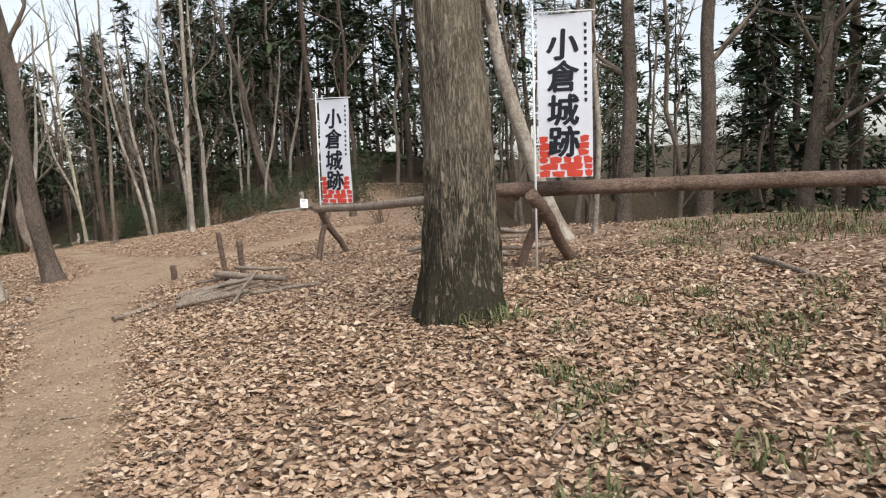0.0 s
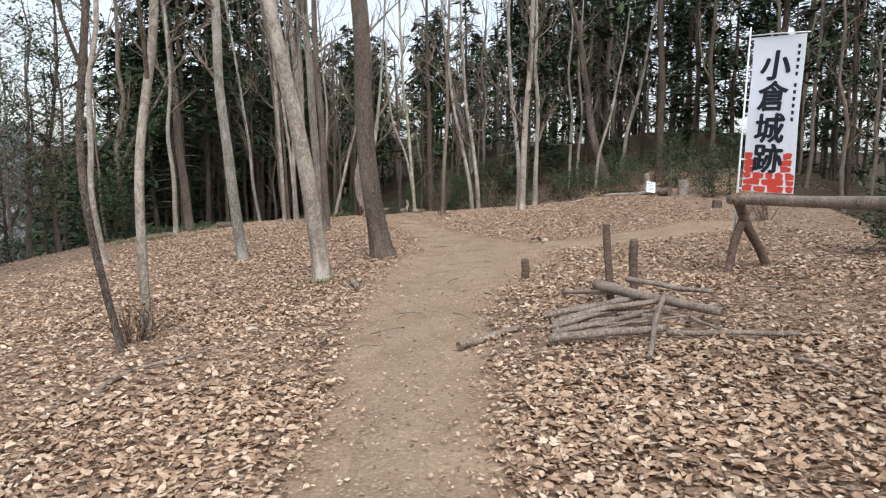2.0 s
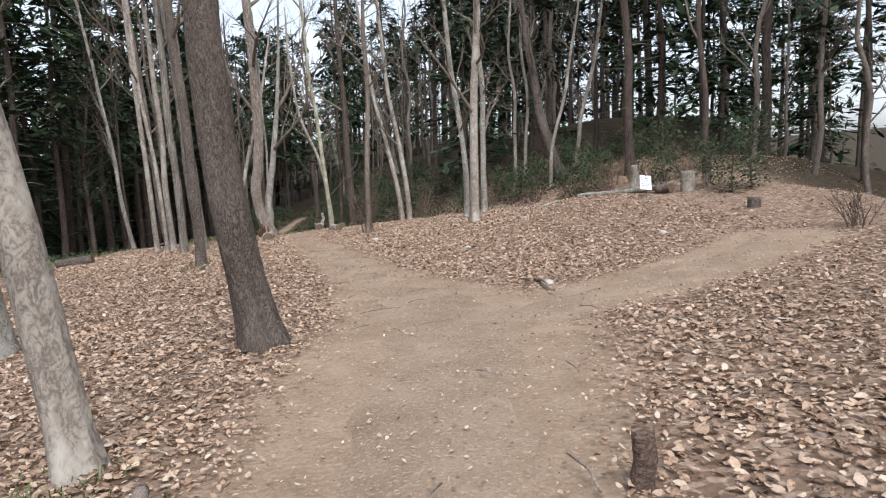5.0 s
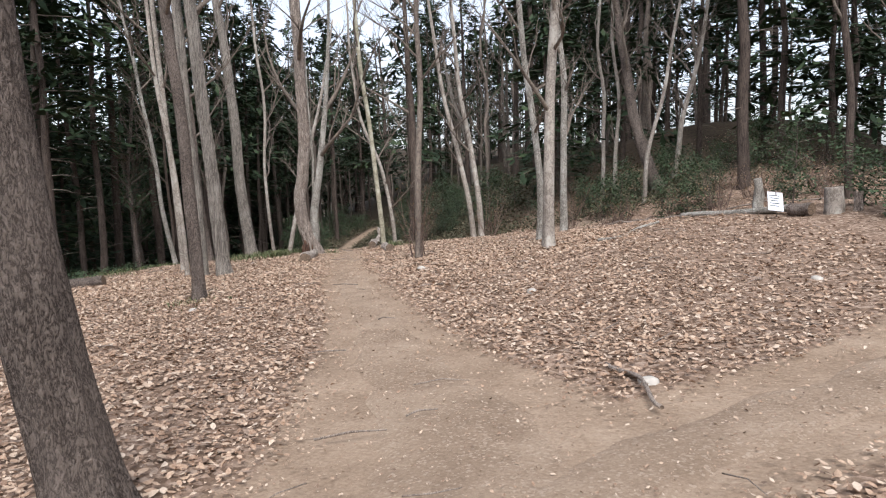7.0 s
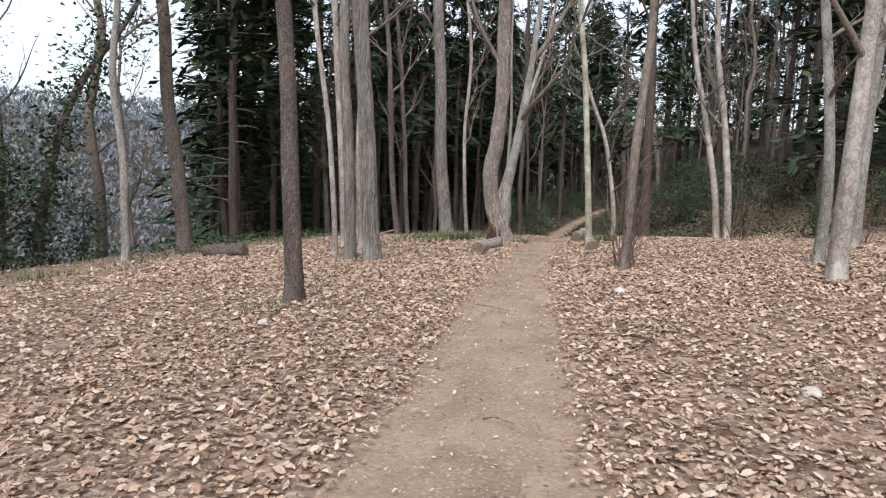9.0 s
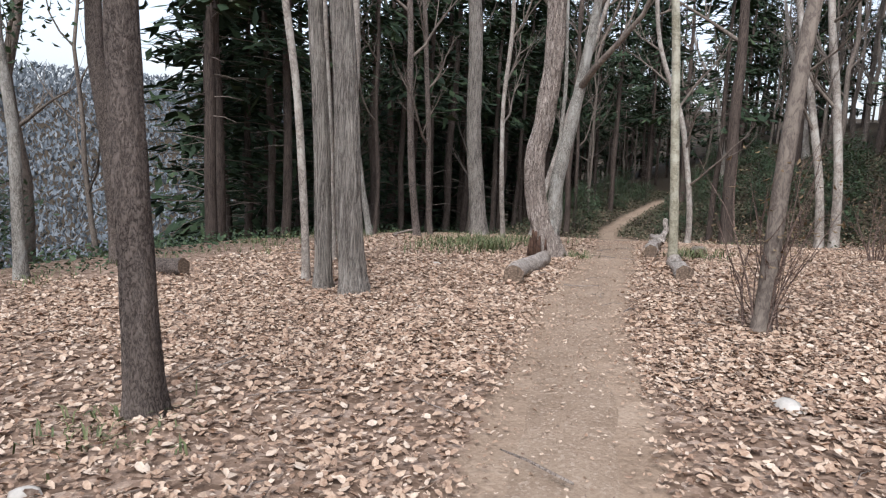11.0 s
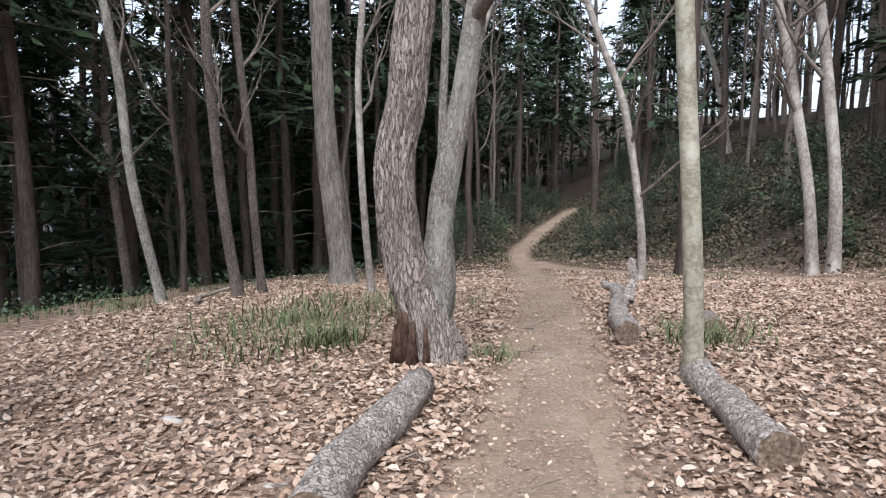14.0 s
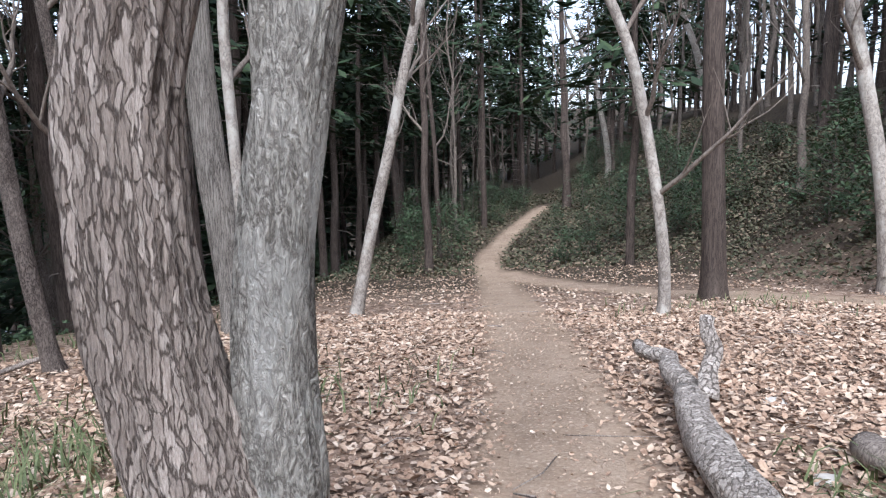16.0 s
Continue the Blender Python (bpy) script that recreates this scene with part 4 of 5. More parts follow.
def banner(x, y, z0, lean, turn, drop, top, label):
    """A pole with a crossbar and a hanging cloth 0.6 by 1.8 m; top is the cloth's upper edge over the ground."""
    ob = empty("banner", x, y, z0, label, "banner", "white castle banners on poles")
    ob.rotation_euler = (radians(lean[1]), radians(lean[0]), radians(turn))
    part("pole", Geo().tube([(0, 0, -drop), (0, 0, 1.2), (0, 0, top + 0.12)], [0.014, 0.013, 0.010], 12), M_POLE, ob)
    part("crossbar", Geo().tube([(-0.12, 0, top + 0.02), (0.3, 0.0, top + 0.025), (0.68, 0, top + 0.015)], [0.007, 0.007, 0.007], 8), M_POLE, ob)
    g = Geo()
    nx, nz = 10, 28
    for side in (0.002, -0.002):
        for k in range(nz + 1):
            for i in range(nx + 1):
                u, w = 0.045 + 0.6 * i / nx, 1.8 * k / nz
                g.v.append(Vector((u, wave(u, w) + side, top - w)))
    half = (nx + 1) * (nz + 1)
    for k in range(nz):
        for i in range(nx):
            a = k * (nx + 1) + i
            g.f += [(a, a + 1, a + nx + 2, a + nx + 1), (half + a, half + a + nx + 1, half + a + nx + 2, half + a + 1)]
            g.m += [0, 0]
    cloth = part("cloth", g, M_CLOTH, ob, "white cloth with black brush lettering over a red stone wall print")

    def lay(name, verts, faces, mat, label=""):
        h = Geo()
        h.v = [Vector((u, wave(u, w) - 0.006, top - w)) for u, w in verts]
        h.f, h.m = faces, [0] * len(faces)
        return part(name, h, mat, cloth, label, smooth=False)

    for k, ch in enumerate("小倉城跡"):
        cu = bpy.data.curves.new("writing", "FONT")
        cu.body, cu.size, cu.align_x, cu.align_y = ch, 0.36, "CENTER", "CENTER"
        cu.offset = 0.0
        tmp = bpy.data.objects.new("writing", cu)
        me = bpy.data.meshes.new_from_object(tmp)
        cw = (0.33, 0.68, 1.05, 1.40)[k]
        vs = [v.co.copy() for v in me.vertices]
        if vs:
            mx, my = sum(v.x for v in vs) / len(vs), (max(v.y for v in vs) + min(v.y for v in vs)) / 2
            mx = (max(v.x for v in vs) + min(v.x for v in vs)) / 2
            ink, strokes = [], []
            for du, dw in ((-0.012, 0.0), (0.012, 0.0), (0.0, 0.010), (0.0, -0.008)):
                strokes += [tuple(len(ink) + q for q in p.vertices) for p in me.polygons]
                ink += [(0.325 + du + (v.x - mx) + 0.05 * (v.y - my), cw + dw - (v.y - my)) for v in vs]
            glyph = lay("writing", ink, strokes, M_INK, "black brushed character")
            for q, v in enumerate(glyph.data.vertices):
                v.co.y -= 0.0006 * (q // len(vs))
        bpy.data.objects.remove(tmp)
        bpy.data.curves.remove(cu)
        bpy.data.meshes.remove(me)
    for k in range(11):
        w = 0.11 + 0.077 * k + (0.05 if k > 4 else 0)
        u = 0.575
        lay("small_writing", [(u - 0.017, w), (u + 0.017, w + 0.004), (u + 0.012, w + 0.045), (u - 0.014, w + 0.042), (u - 0.004, w + 0.013), (u + 0.006, w + 0.03)], [(0, 1, 4), (1, 5, 4), (1, 2, 5), (2, 3, 5), (3, 0, 4), (3, 4, 5)], M_INK)
    rng = random.Random(4)
    for row in range(6):
        w0 = 1.35 + 0.077 * row
        u = 0.05 - 0.03 * (row % 2)
        while u < 0.63:
            wd = rng.uniform(0.08, 0.17) if row < 4 else rng.uniform(0.13, 0.26)
            a, b = max(u, 0.047), min(u + wd, 0.643)
            mid = (a + b) / 2
            if b - a > 0.03 and not (0.17 < mid < 0.49 and w0 < 1.55):
                j = [rng.uniform(-0.013, 0.013) for _ in range(6)]
                lay("printed_stone", [(a, w0 + j[0]), (mid, w0 - 0.012 + j[1]), (b, w0 + j[2]), (b - 0.01, min(w0 + 0.058 + j[3], 1.797)), (mid, min(w0 + 0.064 + j[4], 1.797)), (a + 0.008, min(w0 + 0.056 + j[5], 1.797))], [(0, 5, 4, 1), (1, 4, 3, 2)], M_RED)
            u += wd + 0.018
    for k in range(6):
        w = 0.02 + k * 0.35
        part("loop", Geo().box(pose(0.022, 0, top - w), 0.055, 0.012, 0.022), M_CLOTH, ob, smooth=False)
    return ob


banner(-3.30, 13.30, gz(-3.3, 13.3), (1.4, 0.2), -17.5, 0.15, 2.80, "tall white vertical banner with black lettering on a white pole")
banner(0.32, 8.92, gz(0.32, 8.92), (0.8, 0), -7.0, 0.15, 2.88, "tall white vertical banner standing against a log rail")


# ---------------------------------------------------------------- logs, rails, sticks
def log(name, a, b, r0, r1, label, category, mat=None, bend=0.03, sides=16, group="", parent=None, rings=12, rough=0.10, ends=None):
    a, b = Vector(a), Vector(b)
    d = b - a
    pts = []
    for i in range(rings + 1):
        t = i / rings
        p = d * t
        off = bend * math.sin(math.pi * t)
        p += Vector((off * noise.noise(a * 3.1 + Vector((t * 2, 0, 0))), off * noise.noise(a * 2.3 + Vector((0, t * 2, 7))), off * 0.6 * noise.noise(a * 1.7 + Vector((t * 2, 5, 0))))) * 3
        pts.append(p)
    rad = [r0 + (r1 - r0) * i / rings for i in range(rings + 1)]
    g = Geo().tube(pts, rad, sides, rough=rough, capmat=1, grain=9.0, ridge=0.09 * r0 if sides >= 22 else 0.0)
    if parent is None:
        ob = new(name, g.mesh(name, mat or M_DEADWOOD, ends or M_CUT))
        ob.location = a
        return tagged(ob, label, category, group)
    ob = part(name, g, (mat or M_DEADWOOD, ends or M_CUT), parent, label)
    ob.location = a - parent.location
    return ob


def over(x, y, h=0.0):
    return (x, y, gz(x, y) + h)


log("log_rail", (-0.15, 9.16, 1.27), (6.2, 9.45, 1.17), 0.085, 0.098, "long peeling cedar log laid as a rail on crossed legs", "log rail", M_RAIL, 0.03, 20, "log rails", rings=30)
log("log_rail", (-3.34, 13.16, 0.95), (0.12, 9.30, 1.20), 0.058, 0.07, "slender grey log laid as a rail between trestles", "log rail", M_DEADWOOD, 0.03, 18, "log rails", rings=30)


def trestle(x, y, legs, label):
    ob = empty("trestle", x, y, gz(x, y), label, "trestle", "crossed log trestles")
    for a, b, r in legs:
        log("leg", a, b, r, r * 0.85, "", "", M_RAIL, 0.02, 14, parent=ob)
    return ob


trestle(0.45, 9.1, [((0.28, 8.86, 1.22), over(0.84, 9.72, -0.1), 0.075), ((0.42, 9.22, 1.12), over(0.12, 9.36, -0.12), 0.062)], "crossed thick log legs under the rail")
trestle(-3.2, 13.2, [((-3.26, 12.98, 1.0), over(-2.86, 13.75, -0.12), 0.06), ((-3.14, 13.22, 0.9), over(-3.34, 13.0, -0.12), 0.055)], "crossed slim log legs beside a banner")

log("stake", over(-4.06, 10.75, -0.15), over(-4.16, 10.72, 0.80), 0.040, 0.037, "short sawn log stake standing upright in leaves", "stake", M_RAIL, 0.01, 14, "short log stakes")
log("stake", over(-3.94, 11.0, -0.15), over(-3.94, 10.95, 0.62), 0.046, 0.043, "short thick log stake standing upright in leaves", "stake", M_RAIL, 0.01, 14, "short log stakes")
log("stake", over(-5.58, 12.25, -0.15), over(-5.60, 12.23, 0.27), 0.055, 0.05, "low broken stake beside the trail", "stake", M_RAIL, 0.01, 12, "short log stakes")
PILE = [(-4.25, 10.75, 0.2, -2.95, 9.95, 0.12, 0.075), (-3.95, 10.75, 0.26, -3.1, 10.45, 0.2, 0.04), (-4.7, 11.1, 0.06, -4.0, 10.6, 0.14, 0.032), (-4.49, 9.9, 0.04, -3.71, 10.6, 0.12, 0.042), (-4.26, 9.4, 0.04, -3.7, 10.4, 0.1, 0.034), (-4.11, 9.05, 0.05, -3.3, 9.42, 0.09, 0.055), (-3.3, 9.44, 0.05, -2.38, 9.55, 0.06, 0.035), (-3.48, 10.2, 0.2, -3.26, 8.7, 0.04, 0.036), (-4.75, 8.76, 0.03, -4.5, 9.4, 0.05, 0.046), (-4.3, 9.62, 0.04, -3.55, 10.3, 0.14, 0.044), (-4.15, 9.22, 0.05, -3.6, 9.9, 0.1, 0.042), (-4.35, 10.19, 0.05, -3.8, 10.6, 0.12, 0.042), (-3.2, 9.9, 0.08, -2.9, 9.6, 0.05, 0.022)]
rp = random.Random(77)
for _ in range(9):
    ax, ay = rp.uniform(-4.5, -3.8), rp.uniform(9.2, 10.2)
    PILE.append((ax, ay, rp.uniform(0.03, 0.08), ax + rp.uniform(0.4, 0.8), ay + rp.uniform(0.3, 0.6), rp.uniform(0.06, 0.14), rp.uniform(0.012, 0.026)))
for ax, ay, ah, bx, by, bh, r in PILE:
    log("branch", over(ax, ay, ah), over(bx, by, bh), r * 0.72, r * 0.5, "cut grey branch lying on a heap among leaves", "branch", M_DEADWOOD, 0.022, 10, "heap of cut branches")
log("fallen_branch", over(-6.75, 6.6, 0.03), over(-7.03, 7.54, 0.04), 0.02, 0.017, "crooked pale branch lying among fallen leaves", "branch", M_DEADWOOD, 0.05, 10)
log("fallen_branch", over(-7.03, 7.54, 0.04), over(-6.85, 8.2, 0.03), 0.017, 0.010, "thin end of a crooked branch in leaves", "branch", M_DEADWOOD, 0.04, 8)
log("fallen_branch", over(-5.92, 8.5, 0.03), over(-6.13, 9.1, 0.05), 0.014, 0.009, "short curved stick beside the trail", "branch", M_DEADWOOD, 0.05, 8)
log("fallen_branch", over(2.45, 8.0, 0.05), over(2.95, 6.0, 0.05), 0.028, 0.022, "long brown branch lying on fallen leaves", "branch", M_DEADWOOD, 0.08, 10)
for k in range(7):
    x, y = -0.35 + R(-0.4, 0.4), 10.6 + R(-0.4, 0.5)
    log("branch", over(x - 0.7, y + R(-0.2, 0.2), 0.05 + 0.05 * k), over(x + 0.6, y + R(-0.2, 0.2), 0.06 + 0.05 * k), 0.035, 0.025, "grey branch stacked behind the rail", "branch", M_DEADWOOD, 0.06, 8, "stacked branches behind the rail")

LOGS = "sawn logs lining the trail"
log("log", over(-17.16, 25.74, 0.11), over(-18.25, 27.45, 0.10), 0.125, 0.105, "short sawn log with grey furrowed bark on leaves", "log", M_LOG, 0.03, 24, LOGS, rings=20, rough=0.14)
log("log", over(-15.98, 27.55, 0.10), over(-16.98, 28.85, 0.10), 0.108, 0.10, "short sawn log lying at the foot of a young tree", "log", M_LOG, 0.03, 24, LOGS, rings=20, rough=0.14)
log("log", over(-17.5, 30.4, 0.08), over(-17.9, 30.9, 0.08), 0.09, 0.08, "small broken log end among leaves", "log", M_DEADWOOD, 0.03, 16, LOGS)


def forked_log():
    x, y = -18.2, 30.3
    ob = empty("forked_log", x, y, gz(x, y), "broken forked log of pale splintered wood", "log", LOGS)
    log("trunk", over(-17.9, 29.58, 0.12), over(-18.85, 31.15, 0.15), 0.105, 0.09, "", "", M_LOG, 0.05, 22, parent=ob, rings=18, rough=0.2)
    log("limb", over(-18.78, 31.05, 0.15), over(-19.6, 32.05, 0.24), 0.08, 0.045, "splintered pale limb", "", M_LOG, 0.08, 14, parent=ob, rough=0.25)
    log("limb", over(-18.72, 31.08, 0.16), over(-18.82, 31.3, 0.60), 0.055, 0.04, "upright broken stub", "", M_LOG, 0.03, 14, parent=ob, rough=0.25)


forked_log()
log("log", over(-21.3, 22.5, 0.11), over(-20.55, 22.95, 0.11), 0.125, 0.12, "thick mossy sawn log at a tree's foot", "log", M_BROWN, 0.02, 18, LOGS, rough=0.15)
log("fallen_branch", over(-16.68, 26.12, 0.02), over(-16.38, 26.40, 0.02), 0.008, 0.005, "thin dark twig lying across the trail", "twig", M_DEADWOOD, 0.02, 6)
log("fallen_branch", over(-7.78, 18.06, 0.02), over(-7.14, 17.07, 0.03), 0.018, 0.014, "bare brown stick lying on the trail", "branch", M_DEADWOOD, 0.05, 8)
log("fallen_branch", over(-10.25, 25.9, 0.04), over(-9.5, 27.6, 0.08), 0.032, 0.024, "pale bare branch lying on the leafy rise", "branch", M_OAK_PALE, 0.12, 10)
log("fallen_branch", over(-24.3, 29.0, 0.05), over(-24.6, 29.9, 0.12), 0.035, 0.02, "crooked grey branch at the wood's edge", "branch", M_DEADWOOD, 0.12, 10)
log("fallen_branch", over(-7.9, 11.75, 0.05), over(-7.47, 11.24, 0.03), 0.04, 0.03, "short grey branch below a leaning tree", "branch", M_DEADWOOD, 0.05, 10)

# mound with stumps and a notice
log("stump", over(-6.36, 27.0, -0.2), over(-6.38, 27.02, 0.45), 0.17, 0.15, "sawn pale tree stump standing on the mound", "stump", M_GREY, 0.01, 20, "stumps on the mound", rough=0.12)
log("stump", over(-6.05, 27.15, -0.2), over(-6.0, 27.2, 0.34), 0.08, 0.07, "thin split stump beside a larger one", "stump", M_OAK, 0.02, 12, "stumps on the mound", rough=0.2)
log("stump", over(-7.66, 27.9, -0.2), over(-7.71, 27.95, 0.66), 0.12, 0.07, "broken jagged pale snag on the mound", "stump", M_OAK_PALE, 0.03, 14, "stumps on the mound", rough=0.35)
log("stump", over(-5.0, 24.3, -0.15), over(-5.0, 24.3, 0.2), 0.13, 0.12, "low mossy stump at the clearing's edge", "stump", M_BROWN, 0.01, 16, "stumps on the mound", rough=0.15)
log("fallen_log", over(-9.27, 28.7, 0.08), over(-7.0, 27.2, 0.10), 0.055, 0.07, "fallen log lying along the mound's crest", "log", M_OAK_PALE, 0.05, 18, rings=16, rough=0.15)
log("fallen_log", over(-7.05, 27.0, 0.1), over(-6.7, 26.75, 0.12), 0.11, 0.11, "short sawn log with a yellow cut face", "log", M_BROWN, 0.02, 18, rough=0.1)


def notice(x, y):
    ob = empty("notice", x, y, gz(x, y), "small white paper notice propped against logs", "notice")
    m = pose(0, 0, 0.30, -28, 8, 28)
    part("sheet", Geo().box(m, 0.27, 0.008, 0.36), M_PAPER, ob, smooth=False)
    for k in range(5):
        part("line_of_writing", Geo().box(m @ pose(-0.02 + 0.01 * (k % 2), -0.007, 0.11 - 0.05 * k), 0.19 - 0.03 * (k % 3), 0.003, 0.014), M_INK, ob, smooth=False)
    part("stick", Geo().tube([(0.02, 0.12, -0.1), (0.0, 0.05, 0.5)], [0.012, 0.01], 8), M_DEADWOOD, ob)
    return ob


notice(-7.28, 26.71)


def scrap(x, y, r, label, mat):
    g = Geo()
    n = 9
    for k in range(3):
        for i in range(n):
            a = 6.283 * i / n
            q = r * (1.0, 0.85, 0.4)[k] * (1 + 0.5 * noise.noise(Vector((math.cos(a) + x, math.sin(a) + y, k))))
            g.v.append(Vector((math.cos(a) * q * 1.5, math.sin(a) * q, (-0.01, 0.35 * r, 0.6 * r)[k])))
    for k in range(2):
        for i in range(n):
            j = (i + 1) % n
            g.f.append((k * n + i, k * n + j, (k + 1) * n + j, (k + 1) * n + i))
            g.m.append(0)
    g.f.append(tuple(2 * n + i for i in range(n)))
    g.m.append(0)
    ob = new("stone", g.mesh("stone", mat))
    ob.location = over(x, y, 0.005)
    ob.rotation_euler = (0, 0, R(0, 6))
    return tagged(ob, label, "stone", "pale stones in the leaves")


for x, y, r in ((-7.12, 9.0, 0.06), (-7.37, 17.7, 0.06), (-9.74, 21.38, 0.07), (-14.59, 20.09, 0.05), (-18.54, 31.71, 0.06), (-18.0, 30.58, 0.05), (-19.15, 26.14, 0.06), (-6.45, 22.03, 0.05), (-12.9, 23.88, 0.07), (-17.75, 25.98, 0.05)):
    scrap(x, y, r, "flat pale stone lying among brown leaves", M_STONE)


# ---------------------------------------------------------------- shrubs
def brown_shrub(x, y, stems, height, label, trunk=None, spread=0.5):
    ob = empty("shrub", x, y, gz(x, y), label, "shrub")
    if trunk:
        pts, rad = stem(0, 0, trunk[1], trunk[2], trunk[0], 0.02, 0.15, 24, 0.8, 0.2, seed=x)
        part("trunk", Geo().tube(pts, rad, 16, rough=0.08), M_TWIG, ob)
        g = Geo()
        for k in range(7):
            i = 12 + k
            a = R(0, 6.28)
            limb(g, pts[min(i, 22)], Vector((math.cos(a), math.sin(a), 1.0)), R(1, 2.2), 0.025, 2, 5)
        part("crown", g, M_TWIG, ob, "bare branches")
    g, lf = Geo(), Geo()
    for k in range(stems):
        a = R(0, 6.28)
        base = Vector((math.cos(a), math.sin(a), 0)) * R(0.03, 0.16) + Vector((0, 0, -0.05))
        tips = limb(g, base, Vector((math.cos(a) * spread, math.sin(a) * spread, 1.6)), height * R(0.5, 1.0), R(0.006, 0.014), 1, 4)
        for p in tips[3:]:
            for _ in range(3):
                c = p + Vector((random.gauss(0, 0.09), random.gauss(0, 0.09), random.gauss(0, 0.09)))
                d = Vector((R(-1, 1), R(-1, 1), R(-0.6, 0.6))).normalized()
                lf.leaf(c, d * R(0.04, 0.08), d.cross(Vector((0, 0.3, 1))).normalized() * 0.03, 0.01)
    part("shoot_clump", g, M_RAIL, ob, "thin red-brown stems")["kind"] = "stuff"
    part("leaf_clump", lf, M_DRY, ob, "few dry yellow-brown leaves")["kind"] = "stuff"
    return ob


brown_shrub(-13.95, 25.55, 18, 1.7, "slender trunk in a clump of thin reddish shoots", (0.075, (0.02, 0.01), 9.0), 0.14)
brown_shrub(-8.05, 8.4, 16, 0.45, "small clump of brown shoots at a tree's foot")
brown_shrub(-8.8, 30.5, 12, 1.3, "thin bare shrub below the bank")
brown_shrub(-15.6, 32.5, 18, 1.8, "brown bare thicket below the bank", None, 0.8)
brown_shrub(-13.2, 33.0, 18, 1.8, "brown bare thicket at the bank's foot", None, 0.8)
for k in range(9):
    x_, y_ = -12.2 + 0.75 * k + R(-0.4, 0.4), 33.6 - 0.2 * k + R(-0.6, 0.9)
    brown_shrub(x_, y_, 12, R(0.7, 1.3), "low bare brush on the red-brown bank", None, 1.1)
    log("fallen_branch", over(x_ + 0.3, y_ - 0.9, 0.06), over(x_ + 0.3 + R(-1.3, 1.3), y_ - 0.9 + R(-0.4, 0.6), 0.1), 0.022, 0.012, "thin dead branch lying on the bank", "branch", M_DEADWOOD, 0.06, 6, "dead branches on the bank")
brown_shrub(-3.6, 21.5, 16, 0.8, "pale dry shrub at the clearing's edge")


# ---------------------------------------------------------------- fallen leaves, grass, undergrowth
def scatter(n, s0, s1, v0, v1, rng):
    return rng.uniform(s0, s1, n), rng.uniform(v0, v1, n)


def sheet(name, co, faces, mat, label, category):
    me = bpy.data.meshes.new(name)
    me.vertices.add(len(co))
    me.vertices.foreach_set("co", co.ravel())
    me.loops.add(faces.size)
    me.loops.foreach_set("vertex_index", faces.ravel())
    me.polygons.add(len(faces))
    me.polygons.foreach_set("loop_start", np.arange(len(faces)) * faces.shape[1])
    me.materials.append(mat)
    me.update(calc_edges=True)
    return tagged(new(name, me), label, category, kind="stuff")


def bump_of(x, y):
    return np.array([noise.noise(Vector((a * 0.9, b * 0.9, 0))) * 0.05 + noise.noise(Vector((a * 2.7, b * 2.7, 4))) * 0.022 for a, b in zip(x, y)])


def leaf_carpet(name, areas, mat, size, label, category, keep, tilt=0.31, lift=0.024, seed=5, simple=False):
    rng = np.random.default_rng(seed)
    parts_s, parts_v = [], []
    for n, s0, s1, v0, v1 in areas:
        a, b = scatter(n, s0, s1, v0, v1, rng)
        parts_s.append(a), parts_v.append(b)
    s, v = np.concatenate(parts_s), np.concatenate(parts_v)
    worn = wear(s, v)
    ok = rng.random(len(s)) < keep(s, v, worn)
    s, v, worn = s[ok], v[ok], worn[ok]
    x, y = to_xy(s, v)
    z = land(x, y) + bump_of(x, y) * (1 - 0.7 * worn) - 0.03 * worn + 0.012 + lift * rng.random(len(x)) ** 1.5 + 0.012 * (worn > 0.3)
    n = len(x)
    length = rng.uniform(size[0], size[1], n) * (1 - 0.5 * worn)
    width = length * rng.uniform(0.42, 0.68, n)
    yaw = rng.uniform(0, 2 * np.pi, n)
    nx, ny = rng.normal(0, tilt, n), rng.normal(0, tilt, n)
    nrm = np.stack([nx, ny, np.ones(n)], -1)
    nrm /= np.linalg.norm(nrm, axis=1, keepdims=True)
    d = np.stack([np.cos(yaw), np.sin(yaw), np.zeros(n)], -1)
    d -= nrm * np.sum(d * nrm, 1, keepdims=True)
    d /= np.linalg.norm(d, axis=1, keepdims=True)
    a = np.cross(nrm, d)
    fold = rng.uniform(-0.05, 0.32, n)
    curl = rng.uniform(-0.12, 0.25, n)
    c = np.stack([x, y, z], -1)
    shape = ((-0.5, 0, 0, 1), (-0.2, 0.42, 1, 0), (0.18, 0.5, 1, 0), (0.5, 0, 0, 1), (0.22, -0.46, 1, 0), (-0.16, -0.46, 1, 0))
    if simple:
        shape = ((-0.5, 0.1, 0, 1), (0.1, 0.5, 1, 0), (0.5, -0.1, 0, 1), (-0.1, -0.5, 1, 0))
    co = np.stack([c + d * (u * length)[:, None] + a * (w * width)[:, None] + nrm * (up * fold * width + tip * curl * length)[:, None] for u, w, up, tip in shape], 1)
    b = np.arange(n)[:, None] * len(shape)
    faces = b + np.array([[0, 1, 2, 3]]) if simple else np.concatenate([b + np.array([[0, 3, 2, 1]]), b + np.array([[0, 5, 4, 3]])])[:, ::-1]
    return sheet(name, co.reshape(-1, 3), faces, mat, label, category)


